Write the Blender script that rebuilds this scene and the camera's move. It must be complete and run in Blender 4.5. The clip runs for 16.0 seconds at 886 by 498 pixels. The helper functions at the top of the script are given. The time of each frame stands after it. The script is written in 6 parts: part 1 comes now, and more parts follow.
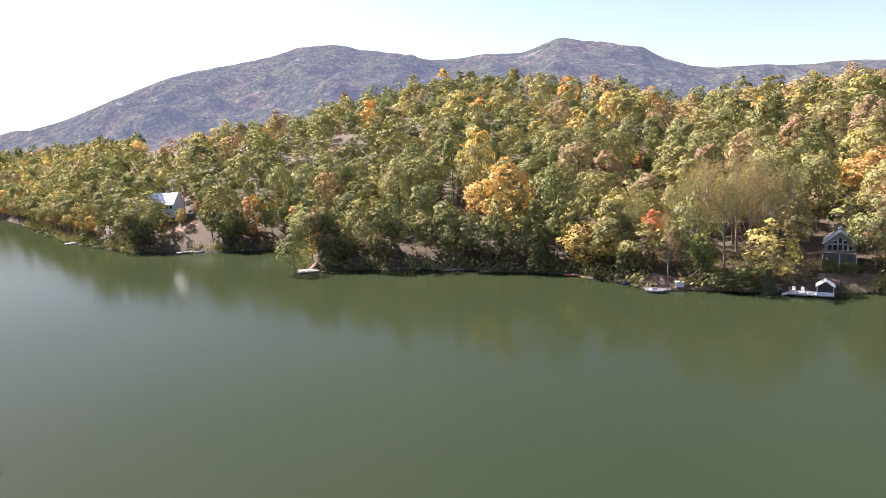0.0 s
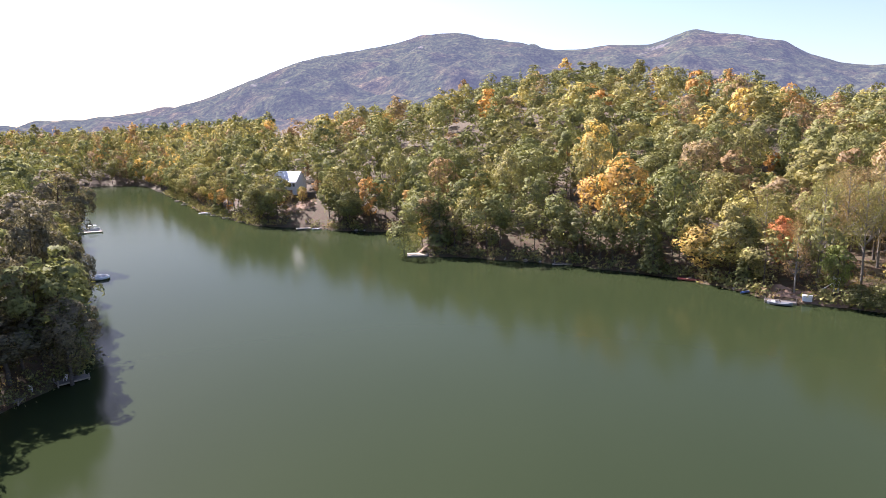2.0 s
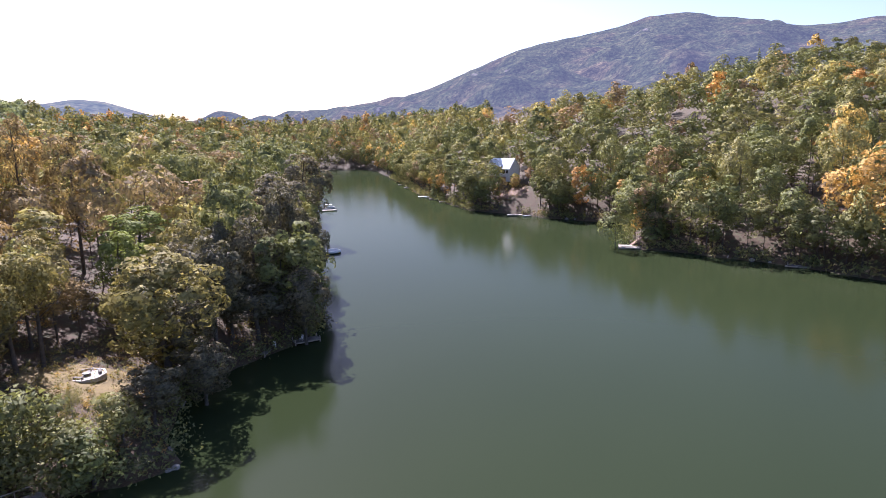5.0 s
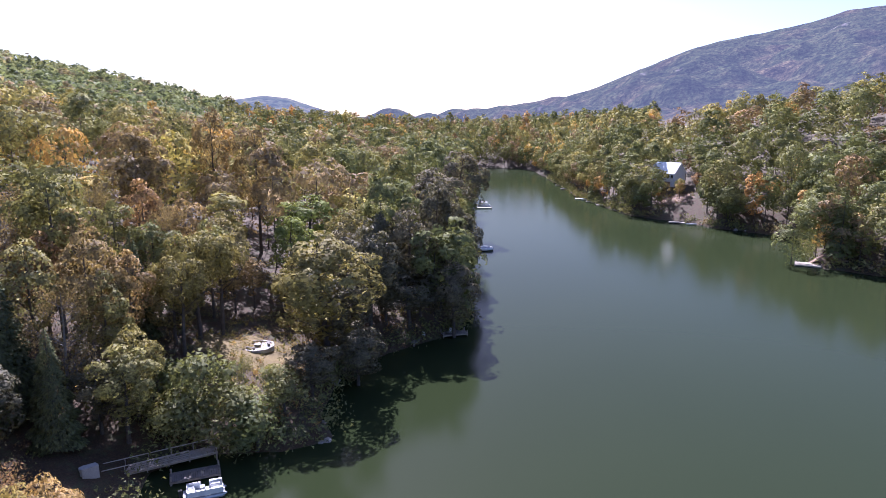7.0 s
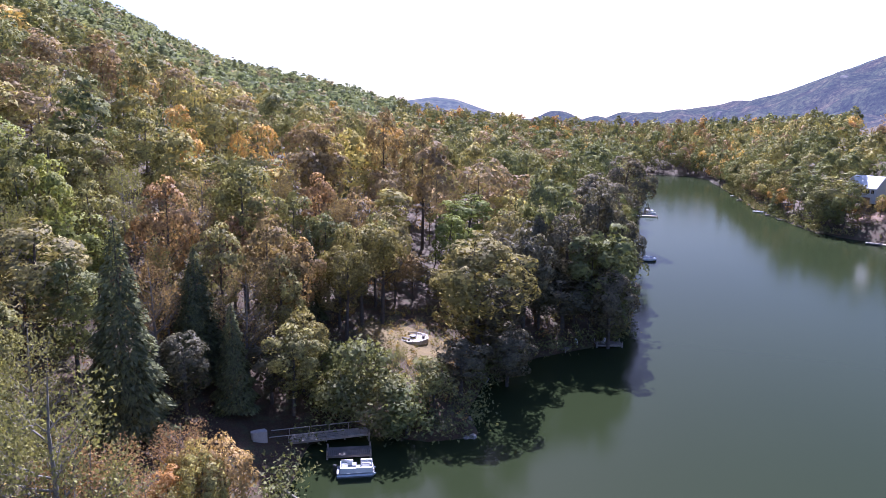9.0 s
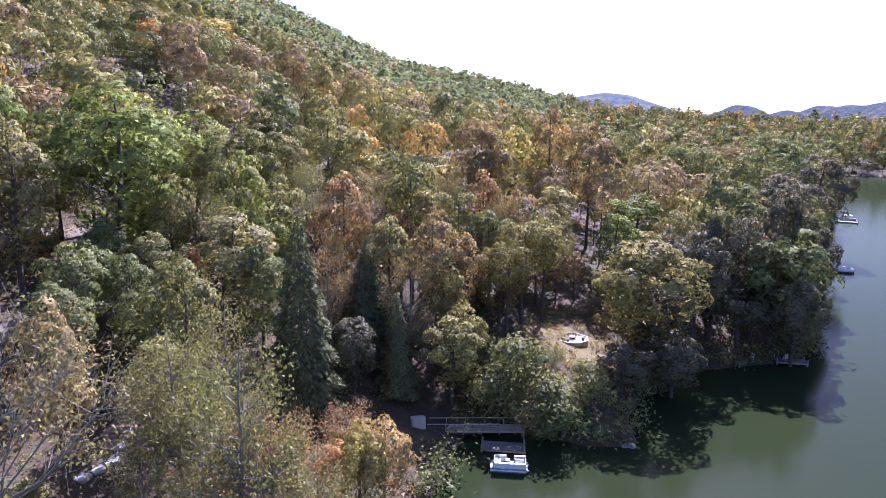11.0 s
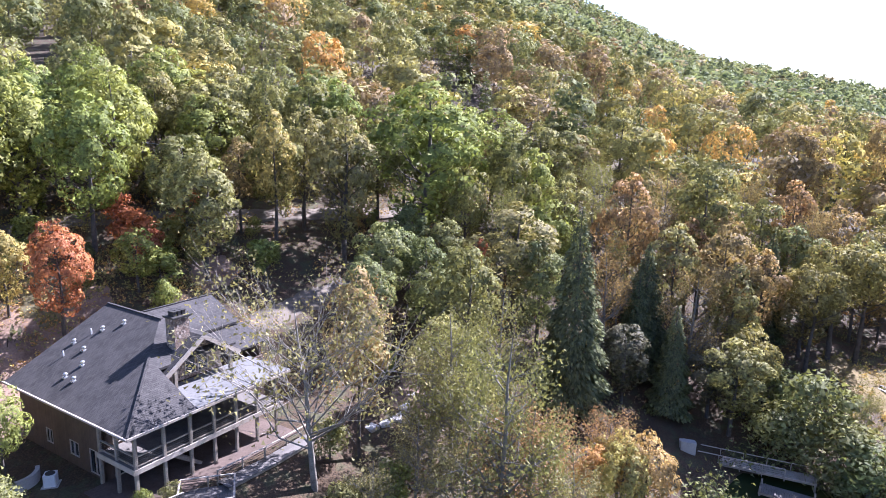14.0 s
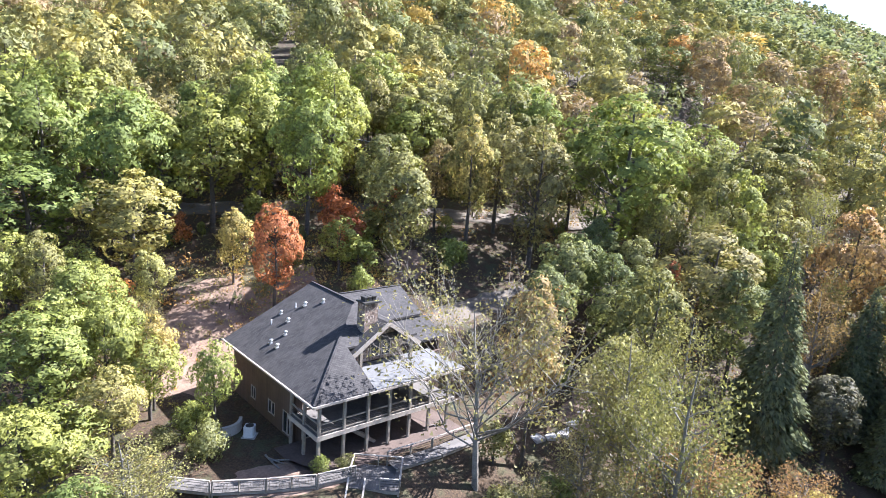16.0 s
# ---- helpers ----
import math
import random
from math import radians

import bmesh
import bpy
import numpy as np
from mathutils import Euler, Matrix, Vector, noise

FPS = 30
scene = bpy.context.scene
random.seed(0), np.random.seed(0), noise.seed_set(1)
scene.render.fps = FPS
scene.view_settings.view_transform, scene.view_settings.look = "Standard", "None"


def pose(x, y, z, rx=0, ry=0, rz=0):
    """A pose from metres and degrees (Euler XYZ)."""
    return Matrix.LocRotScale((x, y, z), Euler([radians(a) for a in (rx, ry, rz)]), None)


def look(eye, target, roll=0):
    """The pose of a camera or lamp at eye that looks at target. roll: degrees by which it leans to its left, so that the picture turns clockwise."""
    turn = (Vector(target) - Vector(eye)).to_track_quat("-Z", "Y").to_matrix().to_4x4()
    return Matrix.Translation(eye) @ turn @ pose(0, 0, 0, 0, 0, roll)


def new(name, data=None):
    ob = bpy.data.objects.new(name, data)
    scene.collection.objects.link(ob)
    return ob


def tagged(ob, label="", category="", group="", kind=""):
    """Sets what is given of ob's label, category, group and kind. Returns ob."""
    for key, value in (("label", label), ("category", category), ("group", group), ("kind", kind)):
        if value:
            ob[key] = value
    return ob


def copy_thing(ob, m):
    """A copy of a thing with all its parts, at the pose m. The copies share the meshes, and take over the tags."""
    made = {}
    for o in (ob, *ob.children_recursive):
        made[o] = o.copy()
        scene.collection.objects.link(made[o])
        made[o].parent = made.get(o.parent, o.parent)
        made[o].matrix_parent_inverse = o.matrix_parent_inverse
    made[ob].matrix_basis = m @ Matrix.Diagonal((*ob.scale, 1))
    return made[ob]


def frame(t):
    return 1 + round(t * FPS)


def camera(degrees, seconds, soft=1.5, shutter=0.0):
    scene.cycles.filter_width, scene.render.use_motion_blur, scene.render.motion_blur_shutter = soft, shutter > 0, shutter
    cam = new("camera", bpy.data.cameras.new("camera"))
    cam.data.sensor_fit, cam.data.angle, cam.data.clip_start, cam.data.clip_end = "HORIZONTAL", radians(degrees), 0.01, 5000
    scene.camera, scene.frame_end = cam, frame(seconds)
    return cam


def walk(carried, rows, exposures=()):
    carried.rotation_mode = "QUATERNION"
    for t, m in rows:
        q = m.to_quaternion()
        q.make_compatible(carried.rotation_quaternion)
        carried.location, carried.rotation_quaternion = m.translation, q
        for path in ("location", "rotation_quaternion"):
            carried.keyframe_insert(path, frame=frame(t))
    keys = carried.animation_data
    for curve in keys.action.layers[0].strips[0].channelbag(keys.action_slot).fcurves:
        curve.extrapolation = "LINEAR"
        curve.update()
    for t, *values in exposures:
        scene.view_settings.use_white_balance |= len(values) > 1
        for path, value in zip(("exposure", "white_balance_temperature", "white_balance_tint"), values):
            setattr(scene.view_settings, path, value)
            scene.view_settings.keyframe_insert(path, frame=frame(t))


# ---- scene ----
cam = camera(68.6, 16.0, soft=0.5)
EYE = (0, 0, 40)
# seconds, pitch above level, heading to the left of +y, roll
WALK = ((0.0, -9.84, 2.01, -3.41), (0.5, -9.97, 4.23, -3.58), (1.0, -10.14, 6.76, -3.44), (1.5, -10.24, 8.87, -1.46),
        (2.0, -10.37, 11.68, -1.04), (2.5, -10.42, 14.21, -0.75), (3.0, -10.48, 16.84, -0.26), (3.5, -10.39, 19.12, -0.78),
        (4.0, -10.62, 22.73, -0.84), (6.5, -11.0, 40.66, -1.13), (7.0, -10.95, 43.89, -0.17), (7.5, -10.98, 47.0, 0.31),
        (8.0, -10.93, 50.65, 0.24), (8.5, -11.01, 54.2, 0.37), (9.0, -10.87, 57.93, 0.92), (11.5, -11.38, 76.48, 0.27),
        (12.0, -11.42, 80.95, 0.38), (12.5, -11.45, 85.6, 0.67), (13.0, -11.68, 89.86, 1.15), (13.5, -11.71, 93.68, 0.72),
        (14.0, -11.72, 97.34, 1.54), (14.5, -11.84, 100.99, 3.1), (15.0, -11.83, 104.62, 3.77), (15.5, -11.9, 109.05, 3.97),
        (16.0, -11.86, 113.94, 4.37))


def aim(pitch, yaw, roll):
    return pose(*EYE, 90 + pitch, 0, yaw) @ pose(0, 0, 0, 0, 0, roll)


EXPO = ((0.0, 1.86, 6150, 26), (4.0, 1.62, 5700, 29), (7.0, 1.46, 5250, 34), (9.0, 1.50, 5100, 37), (12.5, 1.82, 5050, 36), (16.0, 2.18, 5350, 16))
walk(cam, [(t, aim(p, y, r)) for t, p, y, r in WALK], EXPO)

# ---- world and sun ----
SUN_AZ, SUN_EL = radians(54), radians(42)
world = bpy.data.worlds.new("sky")
world.use_nodes = True
scene.world = world
wn = world.node_tree.nodes
sky = wn.new("ShaderNodeTexSky")
sky.sky_type, sky.sun_disc = "NISHITA", False
sky.sun_elevation, sky.sun_rotation = SUN_EL, -SUN_AZ
sky.altitude, sky.air_density, sky.dust_density, sky.ozone_density = 300, 1.0, 1.6, 1.0
wn["Background"].inputs["Strength"].default_value = 0.062
world.node_tree.links.new(sky.outputs[0], wn["Background"].inputs[0])
sun = new("sun", bpy.data.lights.new("sun", "SUN"))
sun.data.energy, sun.data.angle, sun.data.color = 5.0, radians(0.6), (1.0, 0.93, 0.82)
sun.matrix_world = look((0, 0, 0), (math.sin(SUN_AZ) * math.cos(SUN_EL), -math.cos(SUN_AZ) * math.cos(SUN_EL), -math.sin(SUN_EL)))

# ---- materials ----


class Nodes:
    """Short-hand to wire a node material."""

    def __init__(self, name):
        self.mat = bpy.data.materials.new(name)
        self.mat.use_nodes = True
        self.tree = self.mat.node_tree
        self.tree.nodes.clear()
        self.out = self.tree.nodes.new("ShaderNodeOutputMaterial")

    def add(self, kind, **values):
        node = self.tree.nodes.new(kind)
        for key, value in values.items():
            if key in node.inputs:
                self.put(node.inputs[key], value)
        return node

    def put(self, socket, value):
        if isinstance(value, bpy.types.NodeSocket):
            self.tree.links.new(value, socket)
        else:
            socket.default_value = value

    def coords(self, kind="Object"):
        return self.tree.nodes.new("ShaderNodeTexCoord").outputs[kind]

    def noise(self, scale, detail=4.0, rough=0.55, vector=None):
        node = self.add("ShaderNodeTexNoise", Scale=scale, Detail=detail, Roughness=rough)
        if vector is not None:
            self.put(node.inputs["Vector"], vector)
        return node.outputs["Fac"]

    def ramp(self, fac, *stops):
        node = self.tree.nodes.new("ShaderNodeValToRGB")
        while len(node.color_ramp.elements) < len(stops):
            node.color_ramp.elements.new(0.5)
        for element, (place, colour) in zip(node.color_ramp.elements, stops):
            element.position, element.color = place, (*colour, 1)
        self.put(node.inputs["Fac"], fac)
        return node.outputs["Color"]

    def mix(self, fac, a, b, blend="MIX"):
        node = self.tree.nodes.new("ShaderNodeMix")
        node.data_type, node.blend_type = "RGBA", blend
        self.put(node.inputs["Factor"], fac)
        for socket, value in ((node.inputs[6], a), (node.inputs[7], b)):
            self.put(socket, value if isinstance(value, bpy.types.NodeSocket) else (*value, 1))
        return node.outputs[2]

    def bump(self, height, strength, distance):
        return self.add("ShaderNodeBump", Strength=strength, Distance=distance, Height=height).outputs[0]

    def surface(self, colour, rough=0.8, normal=None, metal=0.0, **more):
        node = self.add("ShaderNodeBsdfPrincipled", Roughness=rough, Metallic=metal, **more)
        self.put(node.inputs["Base Color"], colour if isinstance(colour, bpy.types.NodeSocket) else (*colour, 1))
        if normal is not None:
            self.put(node.inputs["Normal"], normal)
        self.tree.links.new(node.outputs[0], self.out.inputs[0])
        return self.mat


def grained(name, a, b, scale, rough=0.8, fine=6.0, bump=0.3, depth=0.02, metal=0.0):
    """A surface of two tones that differ in patches and in grain."""
    n = Nodes(name)
    at = n.coords()
    patch, grain = n.noise(scale, 3, 0.6, at), n.noise(scale * fine, 5, 0.65, at)
    both = n.add("ShaderNodeMath")
    n.put(both.inputs[0], patch), n.put(both.inputs[1], grain)
    half = n.add("ShaderNodeMath")
    half.operation = "MULTIPLY"
    n.put(half.inputs[0], both.outputs[0]), n.put(half.inputs[1], 0.5)
    colour = n.ramp(half.outputs[0], (0.36, a), (0.64, b))
    return n.surface(colour, rough, n.bump(grain, bump, depth), metal)


LEAF_TONE = 2.0


def leaves(name, stops, tint=False, glow_through=0.30, low=0.4, grain=4.2, holes=0.43, warm=1.03):
    """Foliage: a hue for each tree, a shade for each leaf clump, light passing through."""
    n = Nodes(name)
    if tint:
        hue = n.tree.nodes.new("ShaderNodeAttribute")
        hue.attribute_name = "tint"
        fac = hue.outputs["Fac"]
    else:
        fac = n.tree.nodes.new("ShaderNodeObjectInfo").outputs["Random"]
    stops = [(place, [LEAF_TONE * c * k for c, k in zip(colour, (warm, 1.0, 1.33))]) for place, colour in stops]
    base = n.ramp(fac, *stops)
    island = n.tree.nodes.new("ShaderNodeNewGeometry").outputs["Random Per Island"]
    shade = n.ramp(island, (0.0, (low,) * 3), (0.55, (0.95, 0.95, 0.95)), (1.0, (1.86 - low, 1.84 - low, 1.55 - low)))
    colour = n.mix(1.0, base, shade, "MULTIPLY")
    front = n.add("ShaderNodeBsdfDiffuse", Color=colour)
    back = n.add("ShaderNodeBsdfTranslucent", Color=n.mix(1.0, colour, (1.1, 1.1, 0.8), "MULTIPLY"))
    gloss = n.add("ShaderNodeBsdfGlossy", Color=(1, 1, 1, 1), Roughness=0.6)
    body = n.add("ShaderNodeMixShader", Fac=glow_through)
    n.tree.links.new(front.outputs[0], body.inputs[1]), n.tree.links.new(back.outputs[0], body.inputs[2])
    done = n.add("ShaderNodeMixShader", Fac=0.012)
    n.tree.links.new(body.outputs[0], done.inputs[1]), n.tree.links.new(gloss.outputs[0], done.inputs[2])
    gap = n.add("ShaderNodeMath")
    gap.operation = "LESS_THAN"
    n.put(gap.inputs[0], n.noise(grain, 2.0, 0.65, n.coords())), n.put(gap.inputs[1], holes)
    ragged = n.add("ShaderNodeMixShader", Fac=gap.outputs[0])
    n.tree.links.new(done.outputs[0], ragged.inputs[1]), n.tree.links.new(n.add("ShaderNodeBsdfTransparent").outputs[0], ragged.inputs[2])
    n.tree.links.new(ragged.outputs[0], n.out.inputs[0])
    return n.mat


GREEN, OLIVE, LIME, GOLD, ORANGE, RUST, TAN = ((0.082, 0.098, 0.029), (0.134, 0.134, 0.040), (0.200, 0.188, 0.045), (0.275, 0.215, 0.050),
                                               (0.245, 0.150, 0.036), (0.145, 0.106, 0.042), (0.155, 0.130, 0.054))
M_WOODS = leaves("autumn_woods", ((0.0, GREEN), (0.34, OLIVE), (0.58, LIME), (0.76, GOLD), (0.87, ORANGE), (0.94, RUST), (1.0, TAN)), True, 0.22, 0.62, warm=1.11)
# Upper-slope greens lightened and greyed to stand in for distance haze.
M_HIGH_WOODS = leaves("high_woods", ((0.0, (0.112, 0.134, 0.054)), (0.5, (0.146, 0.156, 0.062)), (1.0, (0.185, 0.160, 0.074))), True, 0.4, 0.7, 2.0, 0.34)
M_BARK = grained("bark", (0.045, 0.036, 0.028), (0.13, 0.11, 0.09), 2.0, 0.9, 8, 0.6, 0.03)
M_PALE_BARK = grained("pale_bark", (0.16, 0.14, 0.11), (0.42, 0.39, 0.33), 1.5, 0.85, 7, 0.4, 0.02)


def ground_material():
    n = Nodes("leaf_litter")
    at = n.coords()
    big, mid, fine = n.noise(0.05, 4, 0.6, at), n.noise(0.6, 4, 0.6, at), n.noise(6.0, 4, 0.7, at)
    litter = n.ramp(fine, (0.3, (0.026, 0.016, 0.009)), (0.5, (0.062, 0.038, 0.019)), (0.72, (0.135, 0.083, 0.042)))
    grass = n.ramp(fine, (0.3, (0.038, 0.038, 0.016)), (0.7, (0.10, 0.09, 0.04)))
    soil = n.ramp(fine, (0.3, (0.055, 0.034, 0.020)), (0.7, (0.125, 0.08, 0.048)))
    colour = n.mix(n.ramp(mid, (0.48, (0, 0, 0)), (0.62, (1, 1, 1))), litter, grass)
    colour = n.mix(n.ramp(big, (0.56, (0, 0, 0)), (0.66, (0.7, 0.7, 0.7))), colour, soil)
    return n.surface(colour, 0.95, n.bump(fine, 0.7, 0.12))


def water_material():
    n = Nodes("lake_water")
    at = n.coords()
    stretch = n.add("ShaderNodeMapping", Vector=at, Scale=(1.0, 0.55, 1.0), Rotation=(0, 0, 0.7))
    ripple, chop, gust = (n.noise(s, 3, 0.55, stretch.outputs[0]) for s in (1.6, 0.35, 0.012))
    high = n.add("ShaderNodeMath")
    n.put(high.inputs[0], ripple), n.put(high.inputs[1], chop)
    colour = n.ramp(gust, (0.35, (0.0212, 0.0297, 0.0122)), (0.65, (0.025, 0.034, 0.0142)))
    normal = n.bump(high.outputs[0], 0.03, 0.12)
    body = n.add("ShaderNodeBsdfDiffuse", Color=colour)
    sheen = n.add("ShaderNodeBsdfGlossy", Color=(1, 1, 1, 1), Roughness=0.15, Normal=normal)
    sheen.distribution = "BECKMANN"
    part_of = n.add("ShaderNodeMath")
    part_of.operation = "MULTIPLY"
    n.put(part_of.inputs[0], n.add("ShaderNodeFresnel", IOR=1.33, Normal=normal).outputs[0]), n.put(part_of.inputs[1], 0.39)
    both = n.add("ShaderNodeMixShader", Fac=part_of.outputs[0])
    n.tree.links.new(body.outputs[0], both.inputs[1]), n.tree.links.new(sheen.outputs[0], both.inputs[2])
    n.tree.links.new(both.outputs[0], n.out.inputs[0])
    return n.mat


M_GROUND, M_WATER = ground_material(), water_material()

# ---- lay of the land ----
# The shore, once round: far bank, head of the lake, near bank, cove, and the bank under the eye.
SHORE = np.array([(900, -60), (300, 66), (137, 128), (92, 143), (72, 147), (57, 153), (45, 157), (40, 166), (27, 179), (-5, 194), (-40, 202), (-50, 201),
                  (-57, 229), (-66, 251), (-94, 251), (-114, 258), (-137, 261), (-194, 309), (-223, 343), (-331, 457), (-362, 470), (-394, 452),
                  (-377, 428), (-257, 288), (-209, 234), (-171, 190), (-143, 154), (-103, 111), (-87, 97), (-82, 88), (-83, 72), (-82, 61), (-71, 49),
                  (-64, 46), (-66, 40), (-73, 32), (-73, 26), (-65, 21), (-51, 11), (-34, 2), (-20, -12), (0, -26), (60, -52), (300, -120), (900, -260)], float)
# heading, height of the crest over the lake, how far it lies behind the shore, and how the slope bends
CREST = np.array([(-180, 40, 400, 1.0), (-60, 40, 300, 0.9), (-34, 46, 300, 0.85), (-26, 40, 300, 0.85), (-18, 36, 300, 0.85), (-10, 54, 300, 0.85), (1, 65, 290, 0.85), (10, 58, 280, 0.85), (18, 50, 240, 0.8), (23, 47, 230, 0.8),
                  (28, 38, 230, 0.85), (38, 24, 160, 0.9), (46, 24, 200, 0.9), (58, 36, 400, 1.0), (63, 52, 450, 1.0), (67, 74, 520, 1.05), (77, 112, 640, 1.15), (86, 190, 760, 1.2),
                  (95, 240, 800, 1.2), (110, 250, 800, 1.15), (125, 225, 800, 1.1), (140, 160, 800, 1.05), (160, 100, 700, 1.0), (180, 40, 400, 1.0)], float)
PAD = (-48.5, -34.5, 10.6, 13.5, 9.0)  # the levelled ground round the lodge: x, y, z, radius, soft rim


def shore_distance(x, y):
    """Metres to the shore, more than nought on land."""
    x, y = np.asarray(x, float), np.asarray(y, float)
    best, inside = np.full(x.shape, 1e9), np.zeros(x.shape, bool)
    for (ax, ay), (bx, by) in zip(SHORE, np.roll(SHORE, -1, 0)):
        dx, dy = bx - ax, by - ay
        k = np.clip(((x - ax) * dx + (y - ay) * dy) / (dx * dx + dy * dy), 0, 1)
        best = np.minimum(best, np.hypot(x - ax - k * dx, y - ay - k * dy))
        crosses = (ay > y) != (by > y)
        inside ^= crosses & (x < ax + (y - ay) * dx / (dy if dy else 1e-9))
    return np.where(inside, -best, best)


def wobble(x, y, scale, seed):
    """Smooth uneven ground from a few crossing waves."""
    rng, total = np.random.default_rng(seed), 0
    for n in range(6):
        a, p, s = rng.uniform(0, 6.28), rng.uniform(0, 6.28), scale * rng.uniform(0.6, 1.6)
        total = total + np.sin((x * math.cos(a) + y * math.sin(a)) / s + p)
    return total / 3


def land(x, y):
    """The height of the ground."""
    x, y = np.asarray(x, float), np.asarray(y, float)
    d = shore_distance(x, y)
    az = np.degrees(np.arctan2(-x, y))
    high, far, bend = (np.interp(az, CREST[:, 0], CREST[:, n]) for n in (1, 2, 3))
    s = np.clip(d / far, 0, None)
    rise = np.where(s < 1, high * np.clip(s, 0, 1) ** bend, high * np.exp(-((s - 1) / 0.9) ** 2))
    bank = 2.6 * (1 - np.exp(-np.clip(d, 0, None) / 5)) + 3.0 * (1 - np.exp(-np.clip(d, 0, None) / 40)) * np.clip((az - 70) / 15, 0, 1)
    z = np.where(d > 0, bank + rise + np.clip(d / 60, 0, 1) * (0.6 * wobble(x, y, 14, 3) + 3 * wobble(x, y, 70, 4)), np.maximum(d * 0.35, -4))
    px, py, pz, pr, soft = PAD
    k = np.clip((np.hypot(x - px, y - py) - pr) / soft, 0, 1)
    k = k * k * (3 - 2 * k)
    return np.where(d > 0, pz + (z - pz) * k, z)


def mesh_from(name, verts, faces, material, smooth=False, normals=None):
    me = bpy.data.meshes.new(name)
    verts, faces = np.asarray(verts, np.float32), np.asarray(faces, np.int32)
    n, k = faces.shape
    me.vertices.add(len(verts)), me.loops.add(n * k), me.polygons.add(n)
    me.vertices.foreach_set("co", verts.ravel())
    me.loops.foreach_set("vertex_index", faces.ravel())
    me.polygons.foreach_set("loop_start", np.arange(0, n * k, k, dtype=np.int32))
    if smooth:
        me.polygons.foreach_set("use_smooth", np.ones(n, bool))
    me.update()
    me.validate()
    me.materials.append(material)
    if normals is not None:
        me.attributes.new("custom_normal", "FLOAT_VECTOR", "POINT").data.foreach_set("vector", np.asarray(normals, np.float32).ravel())
        me.update()
    return me


def grid_faces(rows, cols, closed):
    r, c = np.meshgrid(np.arange(rows - 1), np.arange(cols if closed else cols - 1), indexing="ij")
    r, c = r.ravel(), c.ravel()
    d = (c + 1) % cols
    return np.stack([r * cols + c, r * cols + d, (r + 1) * cols + d, (r + 1) * cols + c], 1)


rings = np.concatenate([np.linspace(0.001, 130, 130), np.geomspace(132, 4900, 120)])
turns = np.radians(np.arange(0, 360, 1.0))
gx, gy = -np.sin(turns) * rings[:, None], np.cos(turns) * rings[:, None]
gz = land(gx, gy)
ground = new("ground", mesh_from("ground", np.stack([gx, gy, gz], -1).reshape(-1, 3), grid_faces(len(rings), len(turns), True)[:, ::-1], M_GROUND, True))
tagged(ground, "wooded hillsides covered with brown leaf litter", "ground", kind="structure")
ring = np.array([0.001, 60, 200, 500, 1000])
wx, wy = -np.sin(turns[::8]) * ring[:, None], np.cos(turns[::8]) * ring[:, None]
water = new("water", mesh_from("water", np.stack([wx, wy, 0 * wx], -1).reshape(-1, 3), grid_faces(5, len(turns[::8]), True)[:, ::-1], M_WATER, True))
tagged(water, "calm green lake water with faint ripples", "lake", kind="structure")

# ---- far mountains ----


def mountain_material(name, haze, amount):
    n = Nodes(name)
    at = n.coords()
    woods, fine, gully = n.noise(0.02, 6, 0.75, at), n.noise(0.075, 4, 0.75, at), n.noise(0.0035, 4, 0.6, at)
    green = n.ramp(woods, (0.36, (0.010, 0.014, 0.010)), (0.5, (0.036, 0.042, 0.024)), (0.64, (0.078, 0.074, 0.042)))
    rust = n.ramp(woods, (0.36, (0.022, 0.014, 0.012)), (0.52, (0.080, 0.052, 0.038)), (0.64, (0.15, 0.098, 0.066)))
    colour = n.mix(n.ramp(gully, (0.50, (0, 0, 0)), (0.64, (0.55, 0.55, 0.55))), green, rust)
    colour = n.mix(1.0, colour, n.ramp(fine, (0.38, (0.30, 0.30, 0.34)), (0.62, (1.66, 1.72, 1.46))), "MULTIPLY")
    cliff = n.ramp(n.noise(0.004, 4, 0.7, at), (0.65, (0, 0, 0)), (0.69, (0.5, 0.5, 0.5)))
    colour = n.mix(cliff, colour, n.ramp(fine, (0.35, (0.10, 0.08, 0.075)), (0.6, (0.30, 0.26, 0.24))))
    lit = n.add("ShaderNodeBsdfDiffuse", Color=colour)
    # Even bluish glow added over the lit colour in place of haze.
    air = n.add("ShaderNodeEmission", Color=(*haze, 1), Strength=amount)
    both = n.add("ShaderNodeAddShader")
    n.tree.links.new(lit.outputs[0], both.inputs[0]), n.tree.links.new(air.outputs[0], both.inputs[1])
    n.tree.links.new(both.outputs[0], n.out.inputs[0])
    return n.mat


